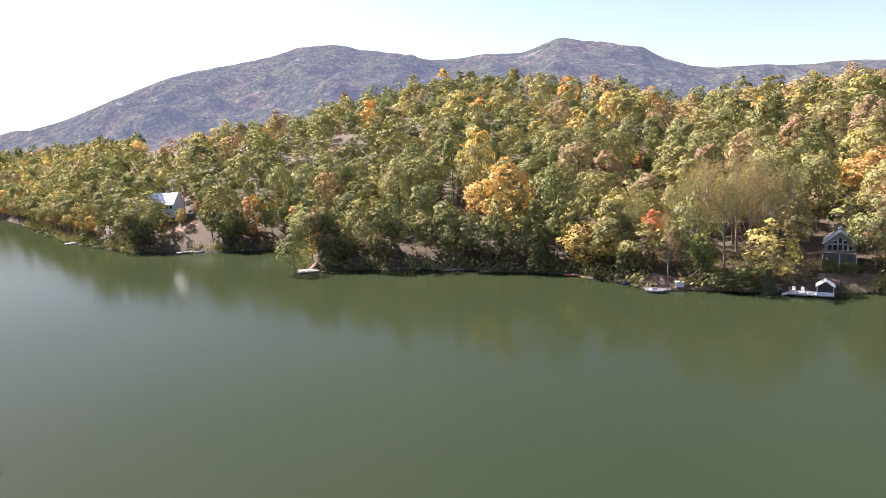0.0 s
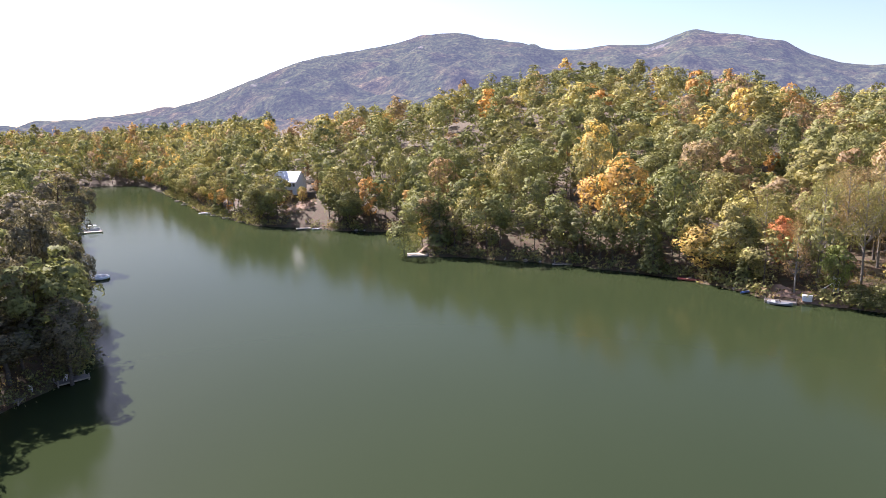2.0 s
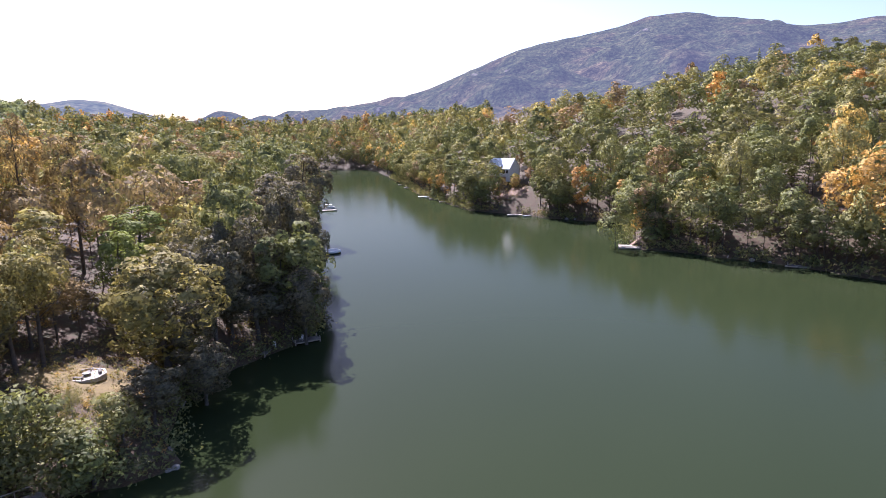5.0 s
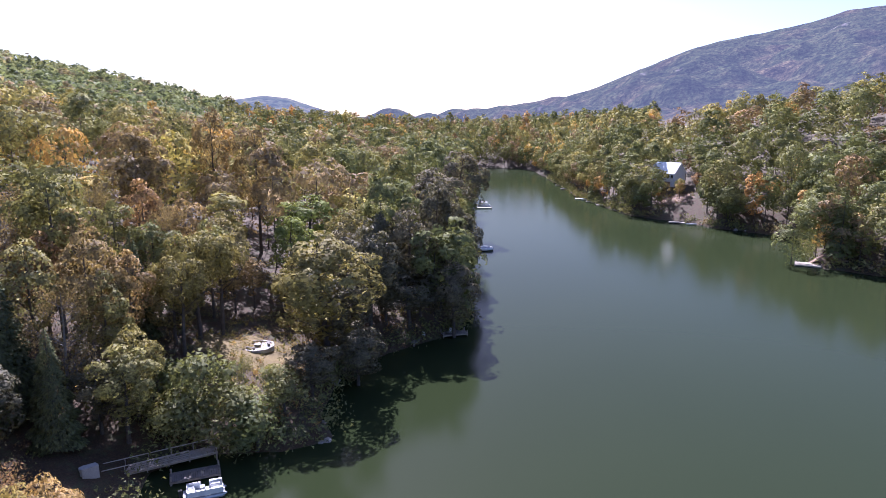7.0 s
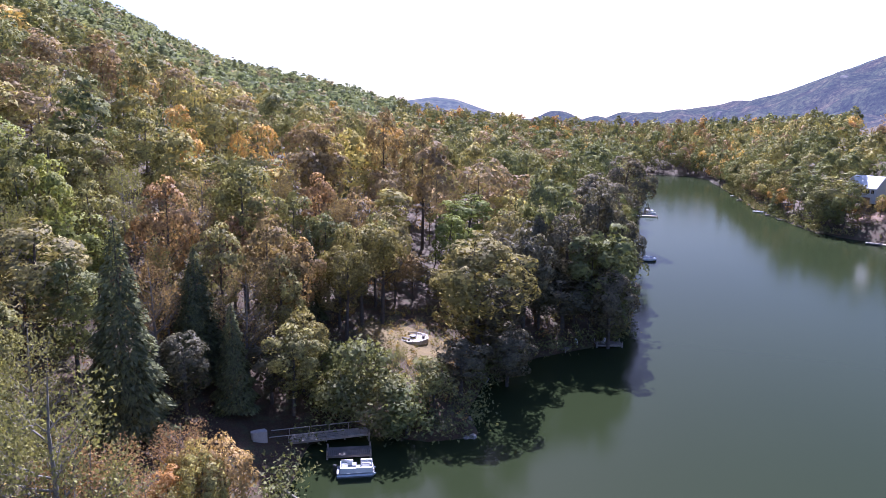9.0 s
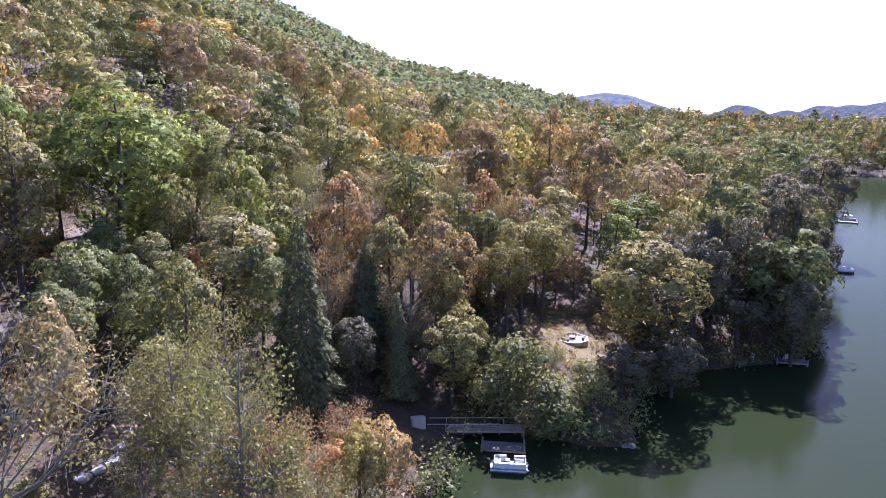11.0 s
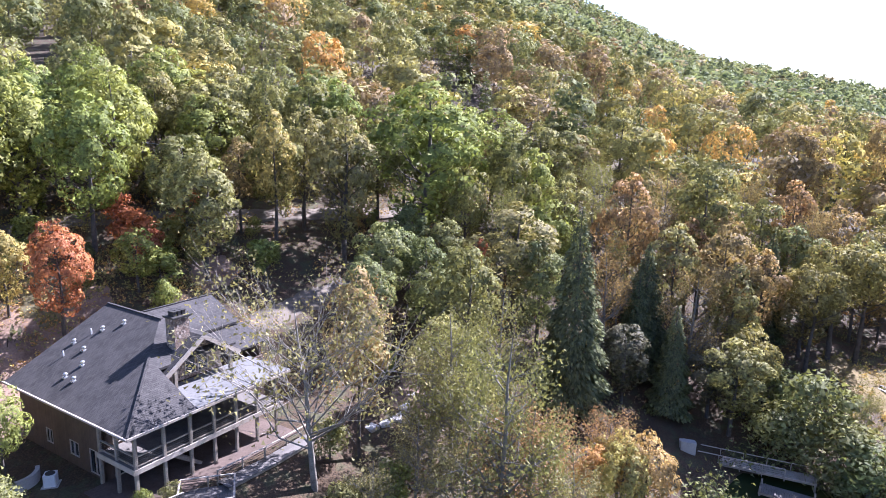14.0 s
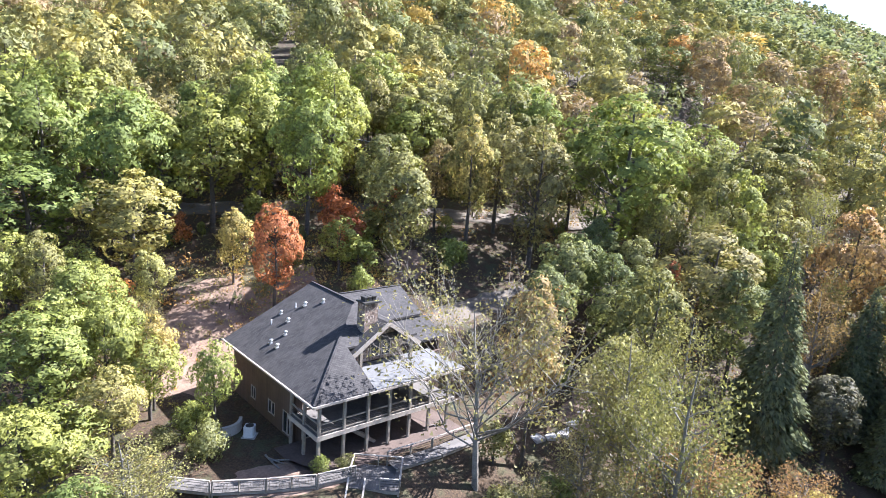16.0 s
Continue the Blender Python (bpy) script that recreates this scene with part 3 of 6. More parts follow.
# ---- trees near the eye ----
M_GREY_BARK = grained("grey_bark", (0.10, 0.09, 0.075), (0.28, 0.255, 0.22), 1.5, 0.85, 7, 0.4, 0.02)
M_WHITE_BARK = grained("white_bark", (0.11, 0.095, 0.075), (0.32, 0.285, 0.235), 1.5, 0.85, 7, 0.4, 0.02)
PALETTES = {
    "green": ((0.0, GREEN), (1.0, OLIVE)), "olive": ((0.0, (0.105, 0.112, 0.030)), (0.6, (0.125, 0.128, 0.036)), (1.0, (0.14, 0.130, 0.046))),
    "lime": ((0.0, (0.100, 0.128, 0.027)), (1.0, (0.160, 0.168, 0.033))), "gold": ((0.0, (0.165, 0.165, 0.044)), (0.6, (0.205, 0.172, 0.044)), (1.0, (0.215, 0.15, 0.048))),
    "bronze": ((0.0, (0.135, 0.116, 0.040)), (0.5, (0.155, 0.122, 0.042)), (1.0, (0.170, 0.114, 0.042))), "orange": ((0.0, ORANGE), (1.0, (0.32, 0.145, 0.05))),
    "willow": ((0.0, (0.118, 0.114, 0.030)), (1.0, (0.140, 0.130, 0.036))),
    "tan": ((0.0, (0.095, 0.09, 0.055)), (1.0, (0.15, 0.11, 0.07))),
    # The dark greens are deepened to carry the shade along the shore.
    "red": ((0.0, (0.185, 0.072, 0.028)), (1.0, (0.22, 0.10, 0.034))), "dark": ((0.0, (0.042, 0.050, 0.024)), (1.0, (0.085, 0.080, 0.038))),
    "hemlock": ((0.0, (0.056, 0.070, 0.028)), (1.0, (0.084, 0.098, 0.036)))}
M_LEAF = {key: leaves(key + "_leaves", stops, False, 0.2 if key in ("dark", "hemlock") else 0.30, 0.5, 7.5, 0.41, 1.06 if key in ("lime", "green", "gold") else 1.11) for key, stops in PALETTES.items()}


def unit(v):
    return v / (np.linalg.norm(v, axis=1, keepdims=True) + 1e-9)


def tree_meshes(kind, seed):
    """The trunk's and the crown's mesh data for one shape of tree, about its foot."""
    rng = np.random.default_rng(seed)
    if kind == "full":
        stem, ends = limbs(rng, 20, 5.0, 6, 0.34, 16, 2)
        crown = billows(rng, 4600, 20.5, 5.7, 3.6, 66, 0.48, (0.18, 0.34))
    elif kind == "tall":
        stem, ends = limbs(rng, 20, 3.6, 8, 0.30, 16, 2)
        crown = billows(rng, 3200, 20.5, 4.7, 5.0, 48, 0.44, (0.19, 0.36))
    elif kind == "sparse":
        stem, ends = limbs(rng, 20, 5.4, 3, 0.32, 24, 7, 0.12, 0.6)
        pick = ends[rng.integers(0, len(ends), 4000)]
        at = pick + rng.normal(size=pick.shape) * 0.75
        crown = cards(rng, at, unit(rng.normal(size=at.shape)), 0.28 * rng.uniform(0.6, 1.3, len(at)))
    elif kind == "bare":
        stem, ends = limbs(rng, 14.5, 9.0, 0.5, 0.24, 34, 15, 0.3, 0.44)
        pick = ends[rng.integers(0, len(ends), 3200)]
        at = pick + rng.normal(size=pick.shape) * 0.5
        crown = cards(rng, at, unit(rng.normal(size=at.shape)), 0.25 * rng.uniform(0.6, 1.3, len(at)))
    elif kind == "flat":
        stem, ends = limbs(rng, 20, 7.0, 10, 0.42, 16, 3)
        crown = billows(rng, 3600, 20.5, 7.0, 9.5, 50, 0.48, (0.16, 0.31))
    elif kind == "fir":
        stem = tube([(0, 0, -0.6), (0, 0, 10), (0, 0, 19.6)], [0.32, 0.2, 0.03], 7)
        crown = conifer_cards(rng, 20, 5.0, 13000, 0.42)
    elif kind == "young":
        stem, ends = limbs(rng, 20, 5.5, 2, 0.34, 12, 1)
        crown = clumps(rng, 1300, 20.5, 6.4, 2.0, 12, 1.15, 0.6, 0.6)
    else:
        stem, ends = limbs(rng, 20, 8, 0.5, 0.5, 12, 1)
        crown = clumps(rng, 1900, 20.0, 10, 0.5, 16, 1.25, 0.6, 0.6)
    corners, lit = crown if isinstance(crown, tuple) else (crown, None)
    return stem, (*sprays(corners), None if lit is None else np.repeat(lit, 3, 0))


SHAPES = {}
for n, kind in enumerate(("full", "full", "full", "tall", "tall", "sparse", "sparse", "bare", "flat", "fir", "fir", "bush", "bush", "young", "young")):
    SHAPES.setdefault(kind, []).append(tree_meshes(kind, 40 + n))
KINDS = {  # shape, leaves, bark, label
    "maple": ("full", "olive", M_BARK, "leafy green and olive broadleaf tree in early autumn", "tree"),
    "lime": ("full", "lime", M_BARK, "bright yellow-green broadleaf tree in early autumn", "tree"),
    "olive": ("tall", "olive", M_BARK, "tall olive-green broadleaf tree on the slope", "tree"),
    "green": ("full", "green", M_BARK, "dense dark green broadleaf tree in the woods", "tree"),
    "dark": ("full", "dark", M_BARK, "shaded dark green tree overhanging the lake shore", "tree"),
    "gold": ("full", "gold", M_BARK, "golden yellow broadleaf tree in autumn colour", "tree"),
    "goldtall": ("tall", "gold", M_BARK, "tall slender tree with golden yellow autumn leaves", "tree"),
    "bronze": ("tall", "bronze", M_BARK, "tall tree with thinning bronze autumn leaves", "tree"),
    "orange": ("full", "orange", M_BARK, "small tree with bright orange autumn leaves", "tree"),
    "red": ("full", "red", M_BARK, "small dogwood tree with red autumn leaves", "tree"),
    "thin": ("sparse", "olive", M_GREY_BARK, "half-bare tree with grey twigs and few leaves", "tree"),
    "thinbrown": ("sparse", "bronze", M_GREY_BARK, "half-bare tree with pale twigs and brown leaves", "tree"),
    "sycamore": ("bare", "olive", M_WHITE_BARK, "nearly bare sycamore with pale limbs and few leaves", "tree"),
    "oak": ("flat", "lime", M_BARK, "spreading oak with a broad yellow-green crown", "tree"),
    "maple_flat": ("flat", "willow", M_BARK, "open olive-green tree on several stems in the clearing", "tree"),
    "willow": ("full", "willow", M_BARK, "broad rounded olive-green tree beside the lake", "tree"),
    "hemlock": ("fir", "hemlock", M_BARK, "tall dark green hemlock with drooping boughs", "conifer"),
    "shrub": ("bush", "green", M_BARK, "dense olive-green shrub by the water", "shrub"),
    "young_gold": ("young", "gold", M_BARK, "young tree with yellow autumn leaves", "tree"),
    "young_orange": ("young", "orange", M_BARK, "young tree with orange autumn leaves", "tree"),
    "young_olive": ("young", "olive", M_BARK, "young olive-green tree on the bank", "tree"),
    "young_lime": ("young", "lime", M_BARK, "young yellow-green tree on the bank", "tree"),
    "young_red": ("young", "red", M_BARK, "young dogwood with reddish autumn leaves", "tree"),
    "yellowbush": ("bush", "lime", M_BARK, "low round shrub with bright yellow-green leaves", "shrub")}
NAMES = {"hemlock": "hemlock_tree", "shrub": "shrub", "yellowbush": "shrub"}
MADE, PLACED = {}, []


def grow(kind, az, dist, high, wide, rng, at=None, sink=0.2):
    """One tree or shrub, by heading and distance from the eye, or at a place."""
    shape, leaf, bark, label, category = KINDS[kind]
    x, y = at or (-math.sin(radians(az)) * dist, math.cos(radians(az)) * dist)
    z = float(land(x, y)) - sink
    n = rng.integers(0, len(SHAPES[shape]))
    foot = {"full": 5.9, "tall": 4.9, "sparse": 6.0, "bare": 6.8, "flat": 7.6, "fir": 5.0, "bush": 12.0, "young": 7.2}[shape]
    m = Matrix.LocRotScale((x, y, z), Euler((0, 0, rng.uniform(0, 6.28))), (wide / foot, wide / foot, high / 20.5))
    PLACED.append((x, y))
    if (kind, n) in MADE:
        first = MADE[kind, n]
        return copy_thing(first, m @ Matrix.Diagonal([1 / c for c in first.scale] + [1]))
    (tv, tf), (cv, cf, cn) = SHAPES[shape][n]
    ob = tagged(new(NAMES.get(kind, "tree")), label, category, "trees on the near shore" if category != "shrub" else "shrubs on the near shore")
    for part_name, v, f, mat, lit in (("trunk", tv, tf, bark, None), ("crown", cv, cf, M_LEAF[leaf], cn)):
        child = new(part_name, mesh_from(part_name, v, f, mat, part_name == "trunk", lit))
        child.parent = ob
    ob.matrix_basis = m
    MADE[kind, n] = ob
    return ob

GROW = np.random.default_rng(77)


def stand(kind, az, dist, high, wide):
    return grow(kind, az, dist, high, wide, GROW)


stand("hemlock", 85.2, 74, 25.5, 5.6)
stand("hemlock", 79.4, 90, 19.0, 5.2)
stand("hemlock", 79.9, 88, 16.1, 4.0)
stand("hemlock", 66.2, 120, 15.3, 3.5)
stand("willow", 54.5, 101, 23.3, 10.1)
stand("maple_flat", 65.2, 107, 18.5, 6.4)
stand("maple", 67.2, 105, 11.5, 5.1)
stand("maple", 71.5, 82, 12.8, 4.7)
stand("shrub", 65.3, 84, 8.8, 5.7)
stand("shrub", 61.1, 78, 6.6, 5.0)
stand("shrub", 69.3, 88, 7.2, 4.7)
stand("thin", 61.9, 84, 8.6, 1.8)
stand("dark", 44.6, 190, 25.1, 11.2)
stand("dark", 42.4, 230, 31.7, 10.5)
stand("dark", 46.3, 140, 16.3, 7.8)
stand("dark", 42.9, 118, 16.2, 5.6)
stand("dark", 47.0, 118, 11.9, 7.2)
stand("maple", 49.8, 150, 18.3, 7.8)
stand("lime", 55.7, 150, 17.5, 9.8)
stand("lime", 47.4, 170, 17.8, 7.3)
stand("bronze", 69.2, 150, 26.9, 5.0)
stand("bronze", 81.2, 100, 24.9, 5.2)
stand("olive", 75.5, 120, 24.2, 6.4)
stand("bronze", 73.4, 96, 21.6, 5.3)
stand("thin", 91.3, 48, 21.7, 5.5)
stand("gold", 79.9, 56, 10.6, 2.7)
stand("gold", 77.9, 58, 11.3, 3.1)
stand("sycamore", 109.0, 50, 23.5, 7.8)
stand("bronze", 104.9, 56, 18.9, 3.2)
stand("thin", 96.0, 55, 18.8, 4.6)
stand("thin", 99.4, 50, 10.5, 3.0)
stand("olive", 90.8, 88, 19.8, 6.9)
stand("orange", 82.4, 58, 7.3, 2.5)
stand("gold", 80.3, 60, 9.1, 2.8)
stand("lime", 99.2, 104, 29, 10.8)
stand("lime", 96.0, 118, 23, 7.5)
for az, dist in ((95.5, 88), (97.2, 94), (99, 86), (100.6, 96), (101.8, 88), (98, 78), (96, 80)):
    stand("green", az, dist, 12.0, 4.0)
stand("goldtall", 112.0, 94, 21, 3.6)
stand("lime", 119.1, 130, 16.8, 9.2)
stand("oak", 130.3, 105, 17.8, 9.4)
stand("olive", 139.2, 110, 18.7, 5.1)
stand("goldtall", 142.7, 110, 15.6, 6.6)
stand("gold", 140.1, 85, 14.9, 6.3)
stand("gold", 132.2, 82, 10.2, 2.7)
stand("red", 128.7, 78, 14.4, 3.6)
stand("yellowbush", 121.3, 80, 4.0, 2.1)
stand("lime", 147.2, 90, 15.7, 7.8)
stand("lime", 144.3, 70, 11.4, 3.5)
stand("lime", 147.1, 60, 11.8, 5.1)
stand("gold", 138.7, 62, 10.3, 2.3)
stand("thin", 141.0, 46, 8.5, 3.9)
stand("lime", 145.9, 52, 8.5, 3.7)
stand("lime", 133.7, 56, 9.5, 2.2)
stand("shrub", 134.4, 52, 3.4, 2.1)
for kind, az, dist, high, wide in (("shrub", 111.2, 45, 2.4, 1.9), ("young_olive", 106.6, 47, 4.4, 2.0), ("shrub", 105.2, 50, 2.6, 2.2), ("thin", 103.6, 47, 7.5, 2.8), ("young_olive", 107.6, 54, 4.6, 1.9),
                                   ("shrub", 109.0, 46, 1.8, 1.6), ("young_lime", 101.6, 50, 5.2, 2.2), ("shrub", 106.0, 44, 2.2, 1.8)):
    stand(kind, az, dist, high, wide)
stand("lime", 141.6, 66, 10.7, 3.2)
stand("olive", 116.2, 110, 19.1, 6.4)
stand("bronze", 114.9, 100, 14.7, 3.4)
stand("red", 94.1, 95, 10.4, 2.1)
stand("olive", 75.2, 110, 26.5, 6.5)
stand("bronze", 68.4, 150, 26.4, 5.5)
stand("olive", 87.4, 130, 22.6, 6.6)
stand("lime", 93.2, 135, 20.1, 8.5)
stand("bronze", 63.2, 170, 32.4, 5.8)
stand("bronze", 59.8, 160, 31.5, 6.1)
stand("olive", 66.1, 180, 29.1, 4.6)
stand("olive", 82.5, 140, 23.9, 6.5)
stand("lime", 89.6, 110, 21.9, 5.6)
stand("bronze", 85.8, 130, 19.3, 5.4)

stand("thinbrown", 90.5, 50, 13, 4.4)
stand("thin", 93.5, 52, 15, 4.6)
stand("thin", 95.5, 58, 16, 4.8)
stand("thin", 98.0, 55, 14, 4.2)
stand("thin", 92.0, 66, 17, 4.8)
stand("maple", 95.0, 72, 18, 4.8)
stand("olive", 97.0, 64, 13, 3.6)
stand("thin", 84.0, 50, 11, 3.6)
stand("thinbrown", 81.5, 62, 10, 3.2)
stand("green", 88.5, 84, 17, 4.6)
# Two trees added to throw shade on the ground by the drive.
stand("green", 104.3, 74, 13, 4.0)
stand("green", 103.0, 82, 14, 4.2)

stand("thin", 140.5, 45, 8, 3.4)
stand("lime", 144.5, 44, 8, 3.0)
stand("lime", 148.5, 50, 10, 3.6)
stand("gold", 142.0, 54, 9, 3.0)
stand("lime", 139.0, 60, 9, 3.0)
stand("lime", 146.0, 62, 12, 4.0)

for kind, az, dist, high, wide in (("olive", 72.2, 93, 17, 4.2), ("bronze", 70.4, 99, 18, 4.2), ("thinbrown", 75.4, 88, 18, 4.6), ("olive", 77.2, 95, 21, 4.8), ("dark", 73.4, 84, 10, 3.8), ("hemlock", 76.6, 82, 15, 3.6),
                                   ("hemlock", 70.0, 108, 18, 4.0), ("green", 68.2, 114, 18, 5.4), ("maple_flat", 63.4, 110, 18, 6.4), ("maple_flat", 66.6, 101, 16, 5.4), ("willow", 70.6, 86, 13, 3.9), 
                                   ("dark", 80.6, 80, 11, 4.0), ("thinbrown", 82.6, 88, 18, 4.6), ("shrub", 67.2, 82, 7.0, 5.0), ("shrub", 63.2, 80, 6.6, 4.8), ("shrub", 58.6, 84, 6.0, 4.6), ("dark", 53.2, 104, 15, 5.6),
                                   ("dark", 56.0, 90, 9, 4.6), ("dark", 51.8, 96, 12, 5.0)):
    stand(kind, az, dist, high, wide)
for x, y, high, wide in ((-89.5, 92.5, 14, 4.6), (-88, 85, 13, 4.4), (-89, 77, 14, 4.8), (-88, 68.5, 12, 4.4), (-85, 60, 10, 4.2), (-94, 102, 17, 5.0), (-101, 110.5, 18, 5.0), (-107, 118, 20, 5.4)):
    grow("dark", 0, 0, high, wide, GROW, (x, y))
for kind, az, dist, high, wide in (("willow", 58.0, 121, 9, 4.0), ("bronze", 60.6, 123, 10, 3.2), ("olive", 56.4, 126, 11, 3.6), ("bronze", 62.2, 120, 11, 3.2), ("olive", 64.0, 117, 18, 4.4), ("bronze", 65.6, 123, 21, 4.6),
                                   ("thinbrown", 67.4, 119, 20, 4.6), ("bronze", 69.0, 125, 22, 4.6), ("olive", 71.0, 117, 20, 4.6), ("thinbrown", 72.6, 124, 21, 4.8), ("bronze", 74.0, 110, 20, 4.4), ("maple", 63.0, 127, 17, 5.0),
                                   ("bronze", 76.2, 104, 19, 4.2), ("lime", 57.4, 134, 16, 5.4), ("dark", 53.0, 122, 17, 5.4), ("dark", 55.0, 112, 12, 4.6), ("maple", 52.0, 132, 19, 5.6), ("dark", 49.6, 126, 19, 5.4),
                                   ("thin", 88.6, 50, 15, 4.2), ("thin", 94.8, 47, 12, 3.8), ("gold", 85.8, 47, 6.5, 2.3), ("thinbrown", 86.9, 54, 13, 3.8), ("gold", 90.4, 42, 5.5, 2.1), ("young_gold", 83.6, 50, 6, 2.4)):
    stand(kind, az, dist, high, wide)
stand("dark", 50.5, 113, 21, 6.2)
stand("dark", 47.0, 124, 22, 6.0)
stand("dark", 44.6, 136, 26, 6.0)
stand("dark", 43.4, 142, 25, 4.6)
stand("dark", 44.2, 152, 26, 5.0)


def near_drive(x, y):
    """The cutting that the driveway runs through."""
    return any(math.hypot(x - u, y - v) < 4.2 for u, v in ((-61, -16), (-64, -33), (-70, -31.5), (-76, -29.3), (-83, -26)))


grow("young_gold", 0, 0, 7, 2.6, GROW, (-123, 279))
grow("young_olive", 0, 0, 6, 2.2, GROW, (-125.5, 283))
grow("thinbrown", 0, 0, 11, 3.0, GROW, (-139, 283.5))
grow("young_red", 0, 0, 6, 2.4, GROW, (-140, 279))
grow("young_orange", 0, 0, 5, 2.2, GROW, (-133, 277))
for kind, x, y, high, wide in (("olive", -119.5, 289, 15, 4.2), ("bronze", -117, 282, 9, 3.0), ("maple", -112, 285, 14, 4.6), ("bronze", -121, 274, 8, 2.6), ("gold", -108, 278, 11, 3.6), ("thinbrown", -126, 272, 8, 2.6),
                               ("maple", -103, 273, 13, 4.4), ("olive", -114, 292, 17, 4.4)):
    grow(kind, 0, 0, high, wide, GROW, (x, y))

# the rest of the near woods
fx, fy = scatter(37, 158, 40, 128, 6.6, RNG)
order = np.argsort(np.hypot(fx, fy))
for x, y in zip(fx[order], fy[order]):
    if any((x - u) ** 2 + (y - v) ** 2 < 14 for u, v in PLACED):
        continue
    az, dist = math.degrees(math.atan2(-x, y)), math.hypot(x, y)
    if (dist < 50 and az < 100) or (76 < az < 90.5 and dist < 82) or (55 < az < 62.5 and dist < 129) or (57 < az < 66 and dist < 112) or (66 <= az < 77 and dist < 86):
        continue
    if (94.5 < az < 104.5 and dist < 102) or (104 <= az < 118 and dist < 85) or near_drive(x, y) or (118 <= az < 127 and dist < 74) or (127 <= az < 138.5 and dist < 88):
        continue
    if az > 122:
        choice, odds = ("lime", "gold", "olive", "green", "maple", "thin"), (0.34, 0.16, 0.2, 0.1, 0.14, 0.06)
    elif az > 97 and dist < 92:
        choice, odds = ("olive", "green", "maple"), (0.35, 0.4, 0.25)
    elif az > 97:
        choice, odds = ("lime", "olive", "green", "goldtall", "maple"), (0.32, 0.26, 0.18, 0.08, 0.16)
    elif az > 79:
        choice, odds = ("olive", "green", "thin", "maple", "thinbrown", "lime", "bronze"), (0.28, 0.16, 0.16, 0.16, 0.1, 0.08, 0.06)
    elif az > 62:
        choice, odds = ("bronze", "olive", "thinbrown", "maple", "hemlock", "green", "thin", "goldtall"), (0.30, 0.17, 0.18, 0.08, 0.05, 0.05, 0.13, 0.04)
    else:
        choice, odds = ("dark", "maple", "olive", "green"), (0.4, 0.2, 0.2, 0.2)
    kind = str(GROW.choice(choice, p=odds))
    small = az > 118 and dist < 84
    high = GROW.uniform(8, 12) if small else GROW.uniform(16, 23)
    if az < 60:
        high = GROW.uniform(16, 21)
    if dist < 58:
        high = min(high, GROW.uniform(9, 13))
    broad = 0.75 if KINDS[kind][0] in ("tall", "sparse", "fir") else 1.0
    grow(kind, 0, 0, high, high * broad * GROW.uniform(0.25, 0.36), GROW, (float(x), float(y)))

# saplings and bushes on the banks above the lodge
spots = np.random.default_rng(31)
LANES = np.array([(-60, -96), (-66, -87), (-72, -78), (-76, -71), (-80, -64), (-87, -55), (-91, -50), (-96, -44), (-105, -34), (-64, -33), (-70, -31.5), (-76, -29.3), (-83, -26), (-66, -11), (-72, -11), (-78, -11), (-84, -10)], float)
for _ in range(75):
    a, r = math.radians(spots.uniform(102, 143)), spots.uniform(60, 112)
    x, y = -math.sin(a) * r, math.cos(a) * r
    if np.hypot(LANES[:, 0] - x, LANES[:, 1] - y).min() < 4.0 or math.hypot(x + 48.5, y + 34.5) < 16 or shore_distance(x, y) < 1:
        continue
    if (1.815 < a < 2.06 and r < 84) or (2.13 < a < 2.29 and r < 80) or (2.22 < a < 2.43 and r < 88):
        continue
    kind = str(spots.choice(("yellowbush", "shrub", "young_gold", "young_orange", "young_olive", "young_lime", "young_red"), p=(0.2, 0.2, 0.16, 0.1, 0.14, 0.14, 0.06)))
    high = spots.uniform(1.6, 3.2) if kind in ("yellowbush", "shrub") else spots.uniform(3.5, 7)
    grow(kind, 0, 0, high, high * spots.uniform(0.32, 0.5), GROW, (x, y))


def undergrowth(count, seed):
    """Low shrubs, saplings and fern between the trees, as one mesh."""
    rng = np.random.default_rng(seed)
    a, r = np.radians(rng.uniform(38, 156, count)), np.sqrt(rng.uniform(42 ** 2, 150 ** 2, count))
    x, y = -np.sin(a) * r, np.cos(a) * r
    ok = (shore_distance(x, y) > 0.4) & ~in_clear(x, y)
    x, y = x[ok], y[ok]
    n, each = len(x), 48
    size = rng.uniform(0.5, 1.7, n)
    at = rng.normal(size=(n, each, 3)) * (size * 0.55)[:, None, None]
    at[..., 2] = np.abs(at[..., 2]) * 1.3
    at += np.stack([x, y, land(x, y)], 1)[:, None]
    at = at.reshape(-1, 3)
    normal = rng.normal(size=at.shape) + (0, 0, 0.6)
    normal /= np.linalg.norm(normal, axis=1, keepdims=True)
    v, f = sprays(cards(rng, at, normal, np.repeat(size, each) * rng.uniform(0.12, 0.3, n * each)))
    me = mesh_from("undergrowth", v, f, M_WOODS)
    tint = np.where(rng.random(n) < 0.4, rng.uniform(0.8, 1, n), rng.uniform(0.1, 0.75, n))
    me.attributes.new("tint", "FLOAT", "FACE").data.foreach_set("value", np.repeat(tint, each).astype(np.float32))
    tagged(new("undergrowth", me), "low shrubs and saplings on the woodland floor", "undergrowth", kind="stuff")


undergrowth(3300, 12)


